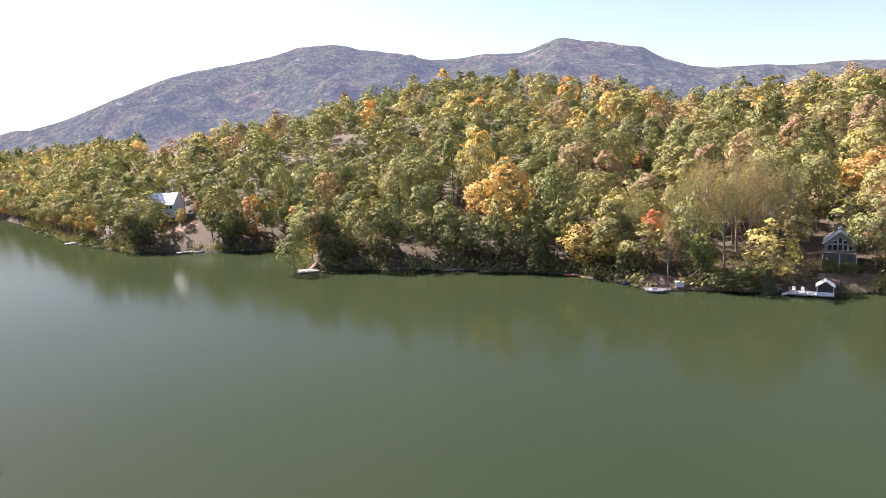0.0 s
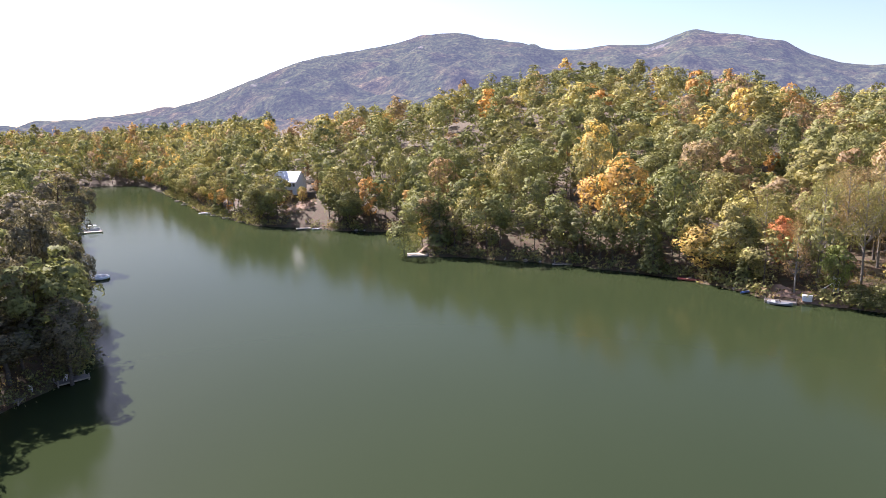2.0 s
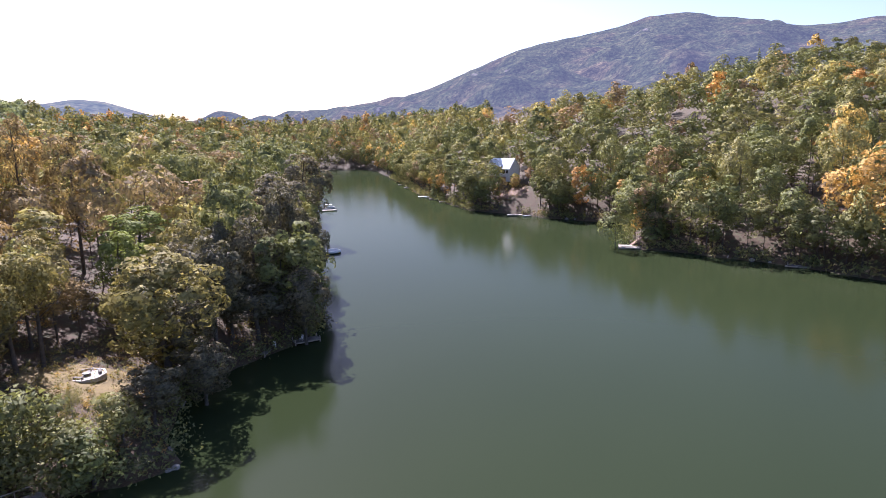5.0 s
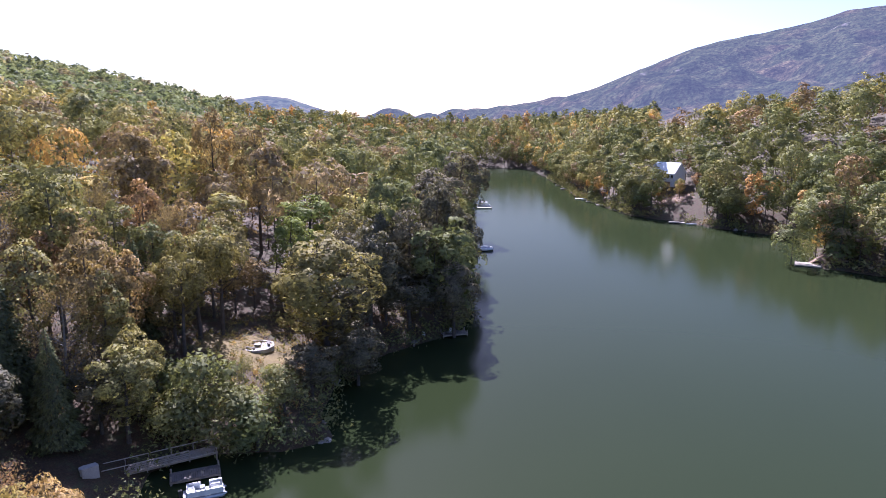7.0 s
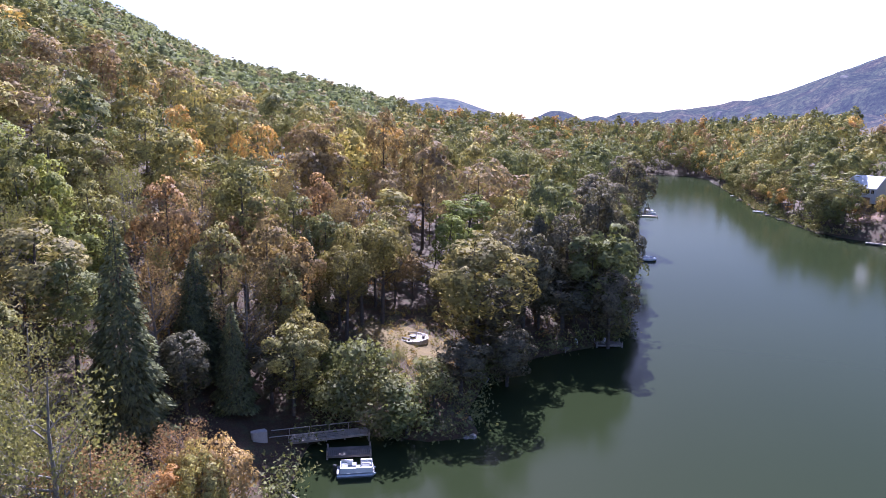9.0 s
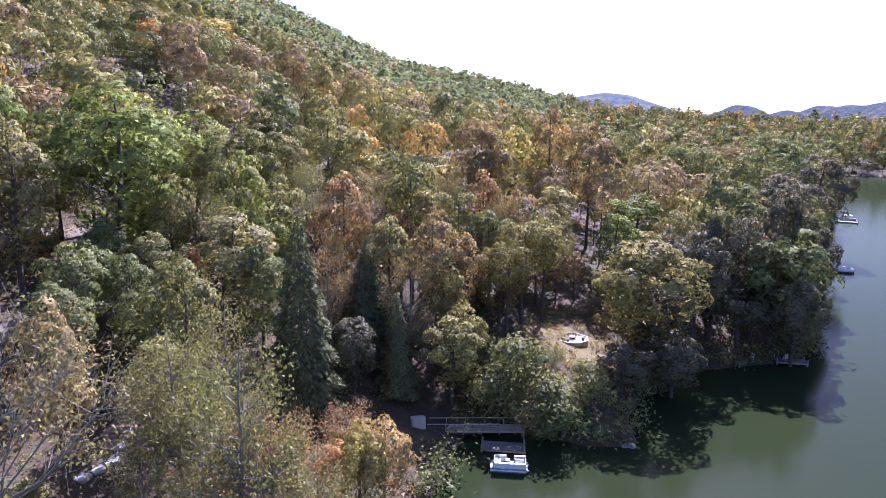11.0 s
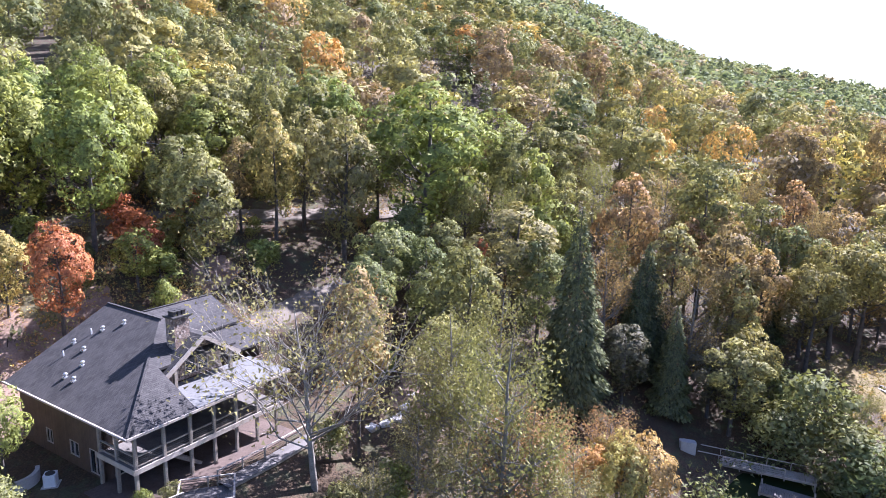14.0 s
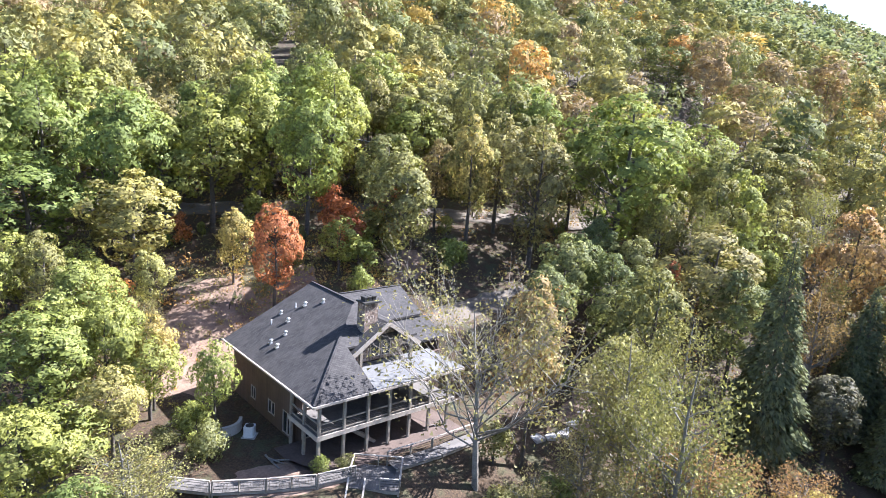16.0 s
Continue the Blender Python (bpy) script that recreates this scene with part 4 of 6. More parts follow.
def bank_weeds(name, label, spots, count, seed, hues):
    """Tufts of weeds, fern and saplings over a bank, as one mesh: spots are x, y, radius."""
    rng = np.random.default_rng(seed)
    at, tint = [], []
    for cx, cy, reach in spots:
        a, r = rng.uniform(0, 6.283, count), reach * np.sqrt(rng.random(count))
        x, y = cx + r * np.cos(a), cy + r * np.sin(a)
        size = rng.uniform(0.3, 1.1, count) ** 1.5
        spot = rng.normal(size=(count, 30, 3)) * (size * 0.5)[:, None, None]
        spot[..., 2] = np.abs(spot[..., 2]) * 1.4
        at.append((spot + np.stack([x, y, land(x, y)], 1)[:, None]).reshape(-1, 3))
        tint.append(np.repeat(rng.choice(hues, count), 30))
    at = np.concatenate(at)
    normal = unit(rng.normal(size=at.shape) + (0, 0, 0.6))
    v, f = sprays(cards(rng, at, normal, rng.uniform(0.1, 0.28, len(at))))
    me = mesh_from(name, v, f, M_WOODS)
    me.attributes.new("tint", "FLOAT", "FACE").data.foreach_set("value", np.concatenate(tint).astype(np.float32))
    tagged(new(name, me), label, "undergrowth", kind="stuff")


bank_weeds("bank_weeds", "weeds, dry grass and seedlings on the clay bank", ((-53, -51, 12), (-64, -52, 10), (-72, -48, 8)), 150, 5, (0.1, 0.3, 0.5, 0.62, 0.76, 0.87, 0.96))
bank_weeds("shore_weeds", "shrubs and seedlings under the tall shoreline trees", ((60, 163, 9), (69, 163, 12), (80, 156, 9), (90, 148, 7), (-124, 274, 9)), 170, 6, (0.02, 0.1, 0.3, 0.45, 0.9, 0.96))
bank_weeds("clearing_weeds", "low brush and dry grass round the clearing", ((-90, 49, 10), (-84, 42, 8), (-96, 56, 8)), 130, 7, (0.1, 0.3, 0.6, 0.76, 0.95))

# tall thin trees with bare trunks on the bank by the floating dock
bank_rng = np.random.default_rng(63)
for kind, az, dist, high, wide in (("thin", -19.0, 174, 25, 5.5), ("thinbrown", -20.6, 180, 27, 5.5), ("thin", -21.8, 172, 26, 4.8), ("thin", -22.7, 184, 28, 5.6), ("thinbrown", -23.6, 175, 26, 5.0),
                                   ("thin", -24.6, 182, 28, 5.4), ("thinbrown", -25.4, 173, 25, 5.0), ("thin", -26.4, 180, 26, 5.2), ("thinbrown", -17.4, 166, 18, 3.4), ("orange", -16.2, 176, 15, 4.0),
                                   ("lime", -20.2, 166, 12.5, 4.2), ("olive", -27.0, 172, 19, 4.0), ("hemlock", -25.0, 163, 8, 2.6), ("thin", -15.0, 178, 20, 5.0), ("shrub", -23.0, 164, 5.5, 4.4), ("shrub", -21.8, 163, 5.0, 4.2), ("shrub", -24.4, 166, 4.5, 4.0), ("olive", -22.4, 190, 20, 5.0), ("olive", -24.2, 194, 21, 5.2), ("thinbrown", -19.8, 190, 24, 5.4), ("green", -25.8, 192, 19, 5.0), ("maple", -21.0, 196, 20, 5.6), ("olive", -18.2, 184, 20, 5.0)):
    grow(kind, az, dist, high, wide, bank_rng)

grow("shrub", 0, 0, 3.5, 2.4, GROW, (84.5, 151))
grow("shrub", 0, 0, 3.0, 2.6, GROW, (88.5, 149.5))

# ---- building blocks ----


class Solid:
    """Gathers closed pieces of one mesh."""

    def __init__(self):
        self.v, self.f = [], []

    def put(self, verts, faces):
        n = len(self.v)
        self.v += [tuple(float(c) for c in p) for p in verts]
        self.f += [tuple(i + n for i in face) for face in faces]
        return self

    def box(self, x0, x1, y0, y1, z0, z1, cut=0.0):
        if cut <= 0:
            v = [(x, y, z) for z in (z0, z1) for x, y in ((x0, y0), (x1, y0), (x1, y1), (x0, y1))]
            return self.put(v, [(3, 2, 1, 0), (4, 5, 6, 7), (0, 1, 5, 4), (1, 2, 6, 5), (2, 3, 7, 6), (3, 0, 4, 7)])
        ring = ((x0 + cut, y0), (x1 - cut, y0), (x1, y0 + cut), (x1, y1 - cut), (x1 - cut, y1), (x0 + cut, y1), (x0, y1 - cut), (x0, y0 + cut))
        return self.prism(ring, z0, z1)

    def prism(self, ring, z0, z1):
        n = len(ring)
        v = [(x, y, z0) for x, y in ring] + [(x, y, z1) for x, y in ring]
        f = [tuple(range(n - 1, -1, -1)), tuple(range(n, 2 * n))] + [(k, (k + 1) % n, n + (k + 1) % n, n + k) for k in range(n)]
        return self.put(v, f)

    def slab(self, ring, thick):
        """A flat polygon in space, thickened downwards."""
        n = len(ring)
        v = [tuple(p) for p in ring] + [(p[0], p[1], p[2] - thick) for p in ring]
        f = [tuple(range(n)), tuple(range(2 * n - 1, n - 1, -1))] + [(k, n + k, n + (k + 1) % n, (k + 1) % n) for k in range(n)]
        return self.put(v, f)

    def bar(self, p, q, wide, high):
        p, q = Vector(p), Vector(q)
        d = (q - p).normalized()
        side = d.cross(Vector((0, 0, 1)))
        side = side.normalized() if side.length > 1e-4 else Vector((1, 0, 0))
        up = side.cross(d) * (high / 2)
        side = side * (wide / 2)
        v = [c + a * side + b * up for c in (p, q) for a, b in ((-1, -1), (1, -1), (1, 1), (-1, 1))]
        return self.put(v, [(0, 1, 2, 3), (7, 6, 5, 4), (0, 4, 5, 1), (1, 5, 6, 2), (2, 6, 7, 3), (3, 7, 4, 0)])

    def pipe(self, points, radius, sides=8):
        v, f = tube(points, [radius] * len(points) if isinstance(radius, (int, float)) else radius, sides)
        n = len(points) * sides
        return self.put(v, [tuple(q) for q in f.tolist()] + [tuple(range(sides - 1, -1, -1)), tuple(range(n - sides, n))])

    def ball(self, x, y, z, r, flat=1.0, rows=5, cols=9):
        v = [(x, y, z + r * flat)]
        for i in range(1, rows):
            a = math.pi * i / rows
            v += [(x + r * math.sin(a) * math.cos(6.2832 * k / cols), y + r * math.sin(a) * math.sin(6.2832 * k / cols), z + r * flat * math.cos(a)) for k in range(cols)]
        v.append((x, y, z - r * flat))
        f = [(0, 1 + k, 1 + (k + 1) % cols) for k in range(cols)]
        for i in range(rows - 2):
            f += [(1 + i * cols + k, 1 + (i + 1) * cols + k, 1 + (i + 1) * cols + (k + 1) % cols, 1 + i * cols + (k + 1) % cols) for k in range(cols)]
        last = len(v) - 1
        f += [(last, last - cols + (k + 1) % cols, last - cols + k) for k in range(cols)]
        return self.put(v, f)

    def wall_x(self, x0, x1, y, thick, z0, z1, openings):
        """A wall along x with openings (x0, x1, z0, z1) cut through."""
        return self._wall(x0, x1, z0, z1, openings, lambda a, b, c, d: self.box(a, b, y, y + thick, c, d))

    def wall_y(self, y0, y1, x, thick, z0, z1, openings):
        return self._wall(y0, y1, z0, z1, openings, lambda a, b, c, d: self.box(x, x + thick, a, b, c, d))

    def _wall(self, a0, a1, z0, z1, openings, fill):
        cuts = sorted({a0, a1, *(o[0] for o in openings), *(o[1] for o in openings)})
        for a, b in zip(cuts, cuts[1:]):
            low = z0
            for o in sorted((o for o in openings if o[0] <= a and o[1] >= b), key=lambda o: o[2]):
                if o[2] > low:
                    fill(a, b, low, o[2])
                low = o[3]
            if z1 > low:
                fill(a, b, low, z1)
        return self


def part(name, solid, material, parent, label=""):
    """One mesh under a thing or a part."""
    me = bpy.data.meshes.new(name)
    me.from_pydata(solid.v, [], solid.f)
    me.update()
    me.materials.append(material)
    ob = new(name, me)
    ob.parent = parent
    return tagged(ob, label)


def thing(name, label, category, x, y, z, turn=0.0, group=""):
    ob = tagged(new(name), label, category, group)
    ob.matrix_basis = pose(x, y, z, 0, 0, turn)
    return ob


def rows_material(name, a, b, row, rough, bump):
    """Courses of shingles or boards: rows with uneven tone and a lip at each course."""
    n = Nodes(name)
    at = n.coords()
    brick = n.add("ShaderNodeTexBrick", Vector=at, Scale=1.0)
    for key, value in (("Color1", (*a, 1)), ("Color2", (*b, 1)), ("Mortar", (*[c * 0.45 for c in a], 1)), ("Mortar Size", row * 0.07), ("Brick Width", row * 1.9), ("Row Height", row), ("Bias", 0.0)):
        brick.inputs[key].default_value = value
    worn = n.noise(0.7, 4, 0.6, at)
    colour = n.mix(n.ramp(worn, (0.35, (0.0,) * 3), (0.75, (0.5,) * 3)), brick.outputs["Color"], [c * 1.5 for c in b])
    return n.surface(colour, rough, n.bump(brick.outputs["Fac"], bump, -0.02))


def stone_material():
    n = Nodes("field_stone")
    at = n.coords()
    cell = n.add("ShaderNodeTexVoronoi", Vector=at, Scale=4.2)
    tone = n.ramp(cell.outputs["Color"], (0.1, (0.13, 0.085, 0.065)), (0.5, (0.33, 0.235, 0.175)), (0.9, (0.52, 0.42, 0.34)))
    edge = n.add("ShaderNodeTexVoronoi", Vector=at, Scale=4.2)
    edge.feature = "DISTANCE_TO_EDGE"
    joint = n.ramp(edge.outputs["Distance"], (0.0, (0, 0, 0)), (0.09, (1, 1, 1)))
    return n.surface(n.mix(joint, (0.10, 0.09, 0.08), tone), 0.9, n.bump(joint, 0.7, 0.04))


M_SHINGLE = rows_material("charcoal_shingles", (0.030, 0.0265, 0.0255), (0.062, 0.055, 0.052), 0.18, 0.9, 0.7)
M_BROWN_ROOF = rows_material("brown_shingles", (0.10, 0.075, 0.06), (0.16, 0.12, 0.095), 0.25, 0.9, 0.5)
M_SIDING = rows_material("brown_siding", (0.085, 0.055, 0.038), (0.11, 0.072, 0.05), 0.18, 0.8, 0.5)
M_STONE = stone_material()
M_TIMBER = grained("weathered_timber", (0.20, 0.165, 0.125), (0.36, 0.31, 0.25), 1.2, 0.8, 9, 0.3, 0.01)
M_TRIM = grained("tan_trim", (0.36, 0.30, 0.24), (0.50, 0.43, 0.36), 1.5, 0.7, 8, 0.2, 0.005)
# Board greys set darker to carry the shadow over the lodge boardwalk.
M_DECK = grained("grey_deck_boards", (0.085, 0.076, 0.068), (0.19, 0.168, 0.15), 1.0, 0.85, 10, 0.35, 0.01)
M_PALE_DECK = grained("pale_dock_boards", (0.36, 0.30, 0.24), (0.56, 0.49, 0.41), 1.2, 0.85, 8, 0.3, 0.01)
# Flat roof greys lowered to stand in for tree shadows across it.
M_FLAT_ROOF = grained("pale_flat_roof", (0.105, 0.102, 0.10), (0.185, 0.18, 0.176), 0.5, 0.8, 8, 0.15, 0.005)
M_WHITE = grained("white_paint", (0.68, 0.68, 0.67), (0.82, 0.82, 0.80), 1.0, 0.5, 8, 0.1, 0.004)
M_GREY = grained("grey_paint", (0.22, 0.23, 0.25), (0.34, 0.35, 0.37), 1.0, 0.6, 8, 0.15, 0.005)
M_METAL = grained("dull_metal", (0.45, 0.45, 0.45), (0.62, 0.62, 0.61), 2.0, 0.4, 8, 0.1, 0.003, 0.7)
M_DARK = grained("dark_paint", (0.025, 0.022, 0.02), (0.055, 0.05, 0.045), 1.5, 0.6, 8, 0.15, 0.005)
M_CONCRETE = grained("concrete", (0.36, 0.33, 0.30), (0.54, 0.50, 0.46), 0.8, 0.9, 10, 0.3, 0.01)
M_GRAVEL = grained("gravel", (0.10, 0.080, 0.060), (0.21, 0.172, 0.132), 0.6, 0.95, 14, 0.6, 0.03)
M_EARTH = grained("bare_earth", (0.13, 0.082, 0.056), (0.32, 0.215, 0.15), 0.35, 0.95, 12, 0.6, 0.05)
M_DRY_GRASS = grained("dry_grass", (0.22, 0.16, 0.075), (0.42, 0.33, 0.17), 0.4, 0.95, 14, 0.6, 0.05)
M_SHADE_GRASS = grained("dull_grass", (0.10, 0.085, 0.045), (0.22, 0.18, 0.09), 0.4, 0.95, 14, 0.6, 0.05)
# Patio browns darkened to hold the shade in front of the lodge.
M_PATIO = grained("brick_red_patio", (0.075, 0.052, 0.040), (0.14, 0.098, 0.078), 0.7, 0.9, 9, 0.4, 0.01)
M_RED = grained("red_hull", (0.34, 0.06, 0.05), (0.48, 0.11, 0.09), 1.0, 0.45, 6, 0.1, 0.003)
M_BLUE = grained("blue_plastic", (0.05, 0.11, 0.34), (0.10, 0.20, 0.50), 1.0, 0.4, 6, 0.1, 0.003)
M_YELLOW = grained("yellow_plastic", (0.60, 0.42, 0.05), (0.75, 0.55, 0.08), 1.0, 0.4, 6, 0.1, 0.003)
M_BLACK = grained("black_rubber", (0.012, 0.012, 0.012), (0.03, 0.03, 0.03), 2.0, 0.6, 6, 0.2, 0.004)
M_ROCK = grained("shore_rock", (0.16, 0.14, 0.12), (0.42, 0.38, 0.33), 0.9, 0.92, 6, 0.8, 0.08)


def glass_material():
    n = Nodes("dark_glass")
    return n.surface((0.02, 0.024, 0.028), 0.06, n.bump(n.noise(0.8, 2, 0.5, n.coords()), 0.05, 0.01), IOR=1.5)


M_GLASS = glass_material()

# ---- the lodge ----
LODGE = thing("lodge", "brown timber lodge with charcoal shingle roof, porches and stone chimney", "house", -40.2, -28.0, 10.6)
LODGE.matrix_basis = Matrix(((-0.909, -0.415, 0, -40.2), (0.415, -0.909, 0, -28.0), (0, 0, 1, 10.6), (0, 0, 0, 1)))
EAVE, SLOPE, RIDGE_X = 5.7, 0.485, 9.7
TOP = EAVE + SLOPE * RIDGE_X


def left_plane(x, y):
    return (x, y, EAVE + SLOPE * x)


def front_plane(x, y):
    return (x, y, EAVE + SLOPE * y)


main_roof = part("roof", Solid().slab([left_plane(-0.15, -0.15), left_plane(9.7, 9.7), left_plane(9.7, 17.9), left_plane(-0.15, 17.9)], 0.22), M_SHINGLE, LODGE, "charcoal asphalt shingle main roof slope")
for ring in ([front_plane(-0.15, -0.15), front_plane(5.95, -0.15), front_plane(5.95, 5.95)],
             [front_plane(5.95, 4.7), front_plane(14, 4.7), front_plane(9.72, 9.7), front_plane(5.95, 5.95)],
             [(9.72, 12.7, TOP), (9.72, 8.5, TOP - SLOPE * 4.2), (17.7, 8.5, TOP - SLOPE * 4.2), (17.7, 12.7, TOP)],
             [(9.72, 12.7, TOP), (17.7, 12.7, TOP), (17.7, 17.9, TOP - SLOPE * 5.2), (9.72, 17.9, TOP - SLOPE * 5.2)],
             [(12.6, 8.7, 8.05), (12.6, 5.4, 6.75), (18.3, 5.4, 6.75), (18.3, 8.7, 8.05)]):
    part("roof", Solid().slab(ring, 0.22), M_SHINGLE, LODGE)
for p, q in (((9.7, 9.4, TOP + 0.05), (9.7, 17.9, TOP + 0.05)), ((-0.1, -0.1, EAVE + 0.06), (6, 6, EAVE + SLOPE * 6 + 0.06)), ((9.8, 12.7, TOP + 0.05), (17.7, 12.7, TOP + 0.05))):
    part("ridge_cap", Solid().bar(p, q, 0.2, 0.05), M_SHINGLE, main_roof)
edge = Solid().bar((-0.2, -0.2, EAVE - 0.12), (-0.2, 17.9, EAVE - 0.12), 0.1, 0.2).bar((-0.2, -0.2, EAVE - 0.12), (16.1, -0.2, EAVE - 0.12), 0.1, 0.2)
part("fascia", edge, M_TRIM, main_roof, "pale tan eaves board")
part("gutter", Solid().pipe([(-0.3, -0.25, EAVE - 0.03), (-0.3, 17.9, EAVE - 0.03)], 0.06, 6), M_TRIM, main_roof)
part("gable_roof", Solid().slab([(10, 4.1, 9.85), (10, 8.8, 9.85), (6.1, 8.8, 7.3), (6.1, 4.1, 7.3)][::-1], 0.2), M_SHINGLE, LODGE)
part("gable_roof", Solid().slab([(10, 4.1, 9.85), (10, 8.8, 9.85), (13.9, 8.8, 7.3), (13.9, 4.1, 7.3)], 0.2), M_SHINGLE, LODGE)
for x in (6.1, 13.9):
    part("bargeboard", Solid().bar((10, 4.0, 9.78), (x, 4.0, 7.2), 0.14, 0.36), M_TRIM, LODGE, "pale tan bargeboard of the gable")
for x in (7.1, 12.9):
    part("gable_post", Solid().bar((x, 4.2, 5.75), (x, 4.2, 7.75), 0.28, 0.28), M_TIMBER, LODGE)
tri = Solid().prism([(7.2, 5.85), (12.8, 5.85), (12.8, 7.7), (10, 9.6), (7.2, 7.7)], 0, 0.25)
tri.v = [(x, 5.4 + z, y) for x, y, z in tri.v]
part("gable_wall", tri, M_STONE, LODGE, "rough brown stone gable wall")
for x in (8.9, 10.2):
    pane = part("window", Solid().wall_x(x, x + 1.1, 5.3, 0.08, 6.2, 7.9, [(x + 0.09, x + 1.01, 6.29, 7.81)]), M_TRIM, LODGE, "dark gable window")
    part("pane", Solid().box(x + 0.09, x + 1.01, 5.34, 5.37, 6.29, 7.81), M_GLASS, pane)
part("porch_roof", Solid().box(5.98, 16.1, -0.15, 5.35, 5.62, 5.78), M_FLAT_ROOF, LODGE, "pale grey flat porch roof with shadows on it")
chimney = part("chimney", Solid().box(8.2, 9.7, 5.5, 6.7, 6.0, 11.5), M_STONE, LODGE, "tall field stone chimney")
part("chimney_cap", Solid().box(8.05, 9.85, 5.35, 6.85, 11.5, 11.65), M_DARK, chimney)
for x in (8.35, 8.8, 9.25):
    part("flue", Solid().box(x, x + 0.3, 5.75, 6.45, 11.65, 12.0).box(x - 0.04, x + 0.34, 5.71, 6.49, 12.0, 12.08), M_DARK, chimney)
for x, y in ((8.2, 12.9), (7.0, 14.4), (5.0, 15.7), (4.7, 13.6), (3.5, 11.8), (2.1, 12.0), (2.1, 10.7)):
    z = EAVE + SLOPE * x
    vent = Solid().box(x - 0.2, x + 0.2, y - 0.2, y + 0.2, z - 0.1, z + 0.06).pipe([(x, y, z), (x, y, z + 0.22)], 0.11, 8).ball(x, y, z + 0.3, 0.19, 0.6)
    part("roof_vent", vent, M_METAL, LODGE, "small pale metal roof vent")
for x, y in ((3.6, 15.0), (6.3, 15.1)):
    part("vent_pipe", Solid().pipe([(x, y, EAVE + SLOPE * x - 0.05), (x, y, EAVE + SLOPE * x + 0.5)], 0.06, 8), M_WHITE, LODGE)

# walls with their openings
side_holes = [(5.3, 7.0, 0.2, 2.3), (8.6, 9.9, 0.9, 2.2), (6.0, 7.0, 4.55, 5.15), (7.3, 8.3, 4.55, 5.15), (8.6, 9.6, 4.55, 5.15), (9.9, 10.9, 4.55, 5.15), (12.2, 13.2, 4.4, 5.2), (14.4, 15.4, 4.4, 5.2), (12.6, 13.6, 0.9, 2.2)]
part("side_wall", Solid().wall_y(4.8, 17.4, 0.9, 0.25, 0.0, 5.75, side_holes), M_SIDING, LODGE, "brown board wall in the shade")
front_holes = [(1.6, 3.4, 0.1, 2.3), (4.2, 6.2, 0.1, 2.3), (7.0, 9.4, 0.1, 2.3), (10.2, 12.6, 0.1, 2.3), (1.6, 3.2, 3.0, 5.1), (4.0, 6.2, 3.0, 5.1), (7.0, 9.4, 3.0, 5.1), (10.2, 12.6, 3.0, 5.1), (13.4, 15.4, 3.4, 5.1)]
part("porch_wall", Solid().wall_x(0.9, 17.4, 4.8, 0.25, 0.0, 5.6, front_holes), M_SIDING, LODGE, "dark brown wall behind the porches")
part("end_wall", Solid().box(17.15, 17.4, 5.05, 17.4, 0, 6.6).prism([(17.15, 8.6), (17.4, 8.6), (17.4, 17.4), (17.15, 17.4)], 6.6, 8.0), M_SIDING, LODGE)
part("back_wall", Solid().box(0.9, 17.4, 17.4, 17.65, 0, 5.9), M_SIDING, LODGE)


def window(parent, along, a0, a1, z0, z1, fixed, out, bars):
    """A framed window in a wall's opening: along x or y."""
    frame_solid, glass = Solid(), Solid()
    holes = []
    step = (a1 - a0) / bars
    for k in range(bars):
        holes.append((a0 + k * step + 0.05, a0 + (k + 1) * step - 0.05, z0 + 0.06, z1 - 0.06))
    if along == "x":
        frame_solid.wall_x(a0, a1, fixed + out, 0.1, z0, z1, holes)
        glass.box(a0 + 0.03, a1 - 0.03, fixed + 0.1, fixed + 0.13, z0 + 0.03, z1 - 0.03)
    else:
        frame_solid.wall_y(a0, a1, fixed + out, 0.1, z0, z1, holes)
        glass.box(fixed + 0.1, fixed + 0.13, a0 + 0.03, a1 - 0.03, z0 + 0.03, z1 - 0.03)
    ob = part("window", frame_solid, M_TRIM, parent)
    part("pane", glass, M_GLASS, ob)


for a0, a1, z0, z1 in side_holes:
    window(LODGE, "y", a0, a1, z0, z1, 0.9, -0.03, 2)
for a0, a1, z0, z1 in front_holes:
    window(LODGE, "x", a0, a1, z0, z1, 4.8, -0.03, 2)

POSTS = [(0.6, 0.2), (3.0, 0.2), (5.4, 0.2), (7.7, 0.2), (10.0, 0.2), (12.3, 0.2), (14.6, 0.2), (0.6, 2.6), (0.6, 4.9)]
for x, y in POSTS:
    part("porch_post", Solid().box(x - 0.13, x + 0.13, y - 0.13, y + 0.13, -0.3, EAVE - 0.2, 0.03), M_TIMBER, LODGE)
part("porch_floor", Solid().box(0.35, 15.2, 0.0, 4.78, 2.6, 2.8), M_DECK, LODGE, "grey board floor of the upper porch")
part("porch_beam", Solid().box(0.3, 15.2, -0.06, 0.02, 2.45, 2.85).box(0.28, 0.36, -0.06, 4.9, 2.45, 2.85), M_TRIM, LODGE)
for (x0, y0), (x1, y1) in list(zip(POSTS[:6], POSTS[1:7])) + [(POSTS[0], POSTS[7]), (POSTS[7], POSTS[8])]:
    rail = Solid().bar((x0, y0, 3.78), (x1, y1, 3.78), 0.14, 0.09).bar((x0, y0, 2.98), (x1, y1, 2.98), 0.08, 0.1)
    rails = part("porch_rail", rail, M_TIMBER, LODGE)
    wires = Solid()
    for z in (3.14, 3.3, 3.46, 3.62):
        wires.bar((x0, y0, z), (x1, y1, z), 0.03, 0.035)
    part("cable", wires, M_DARK, rails)
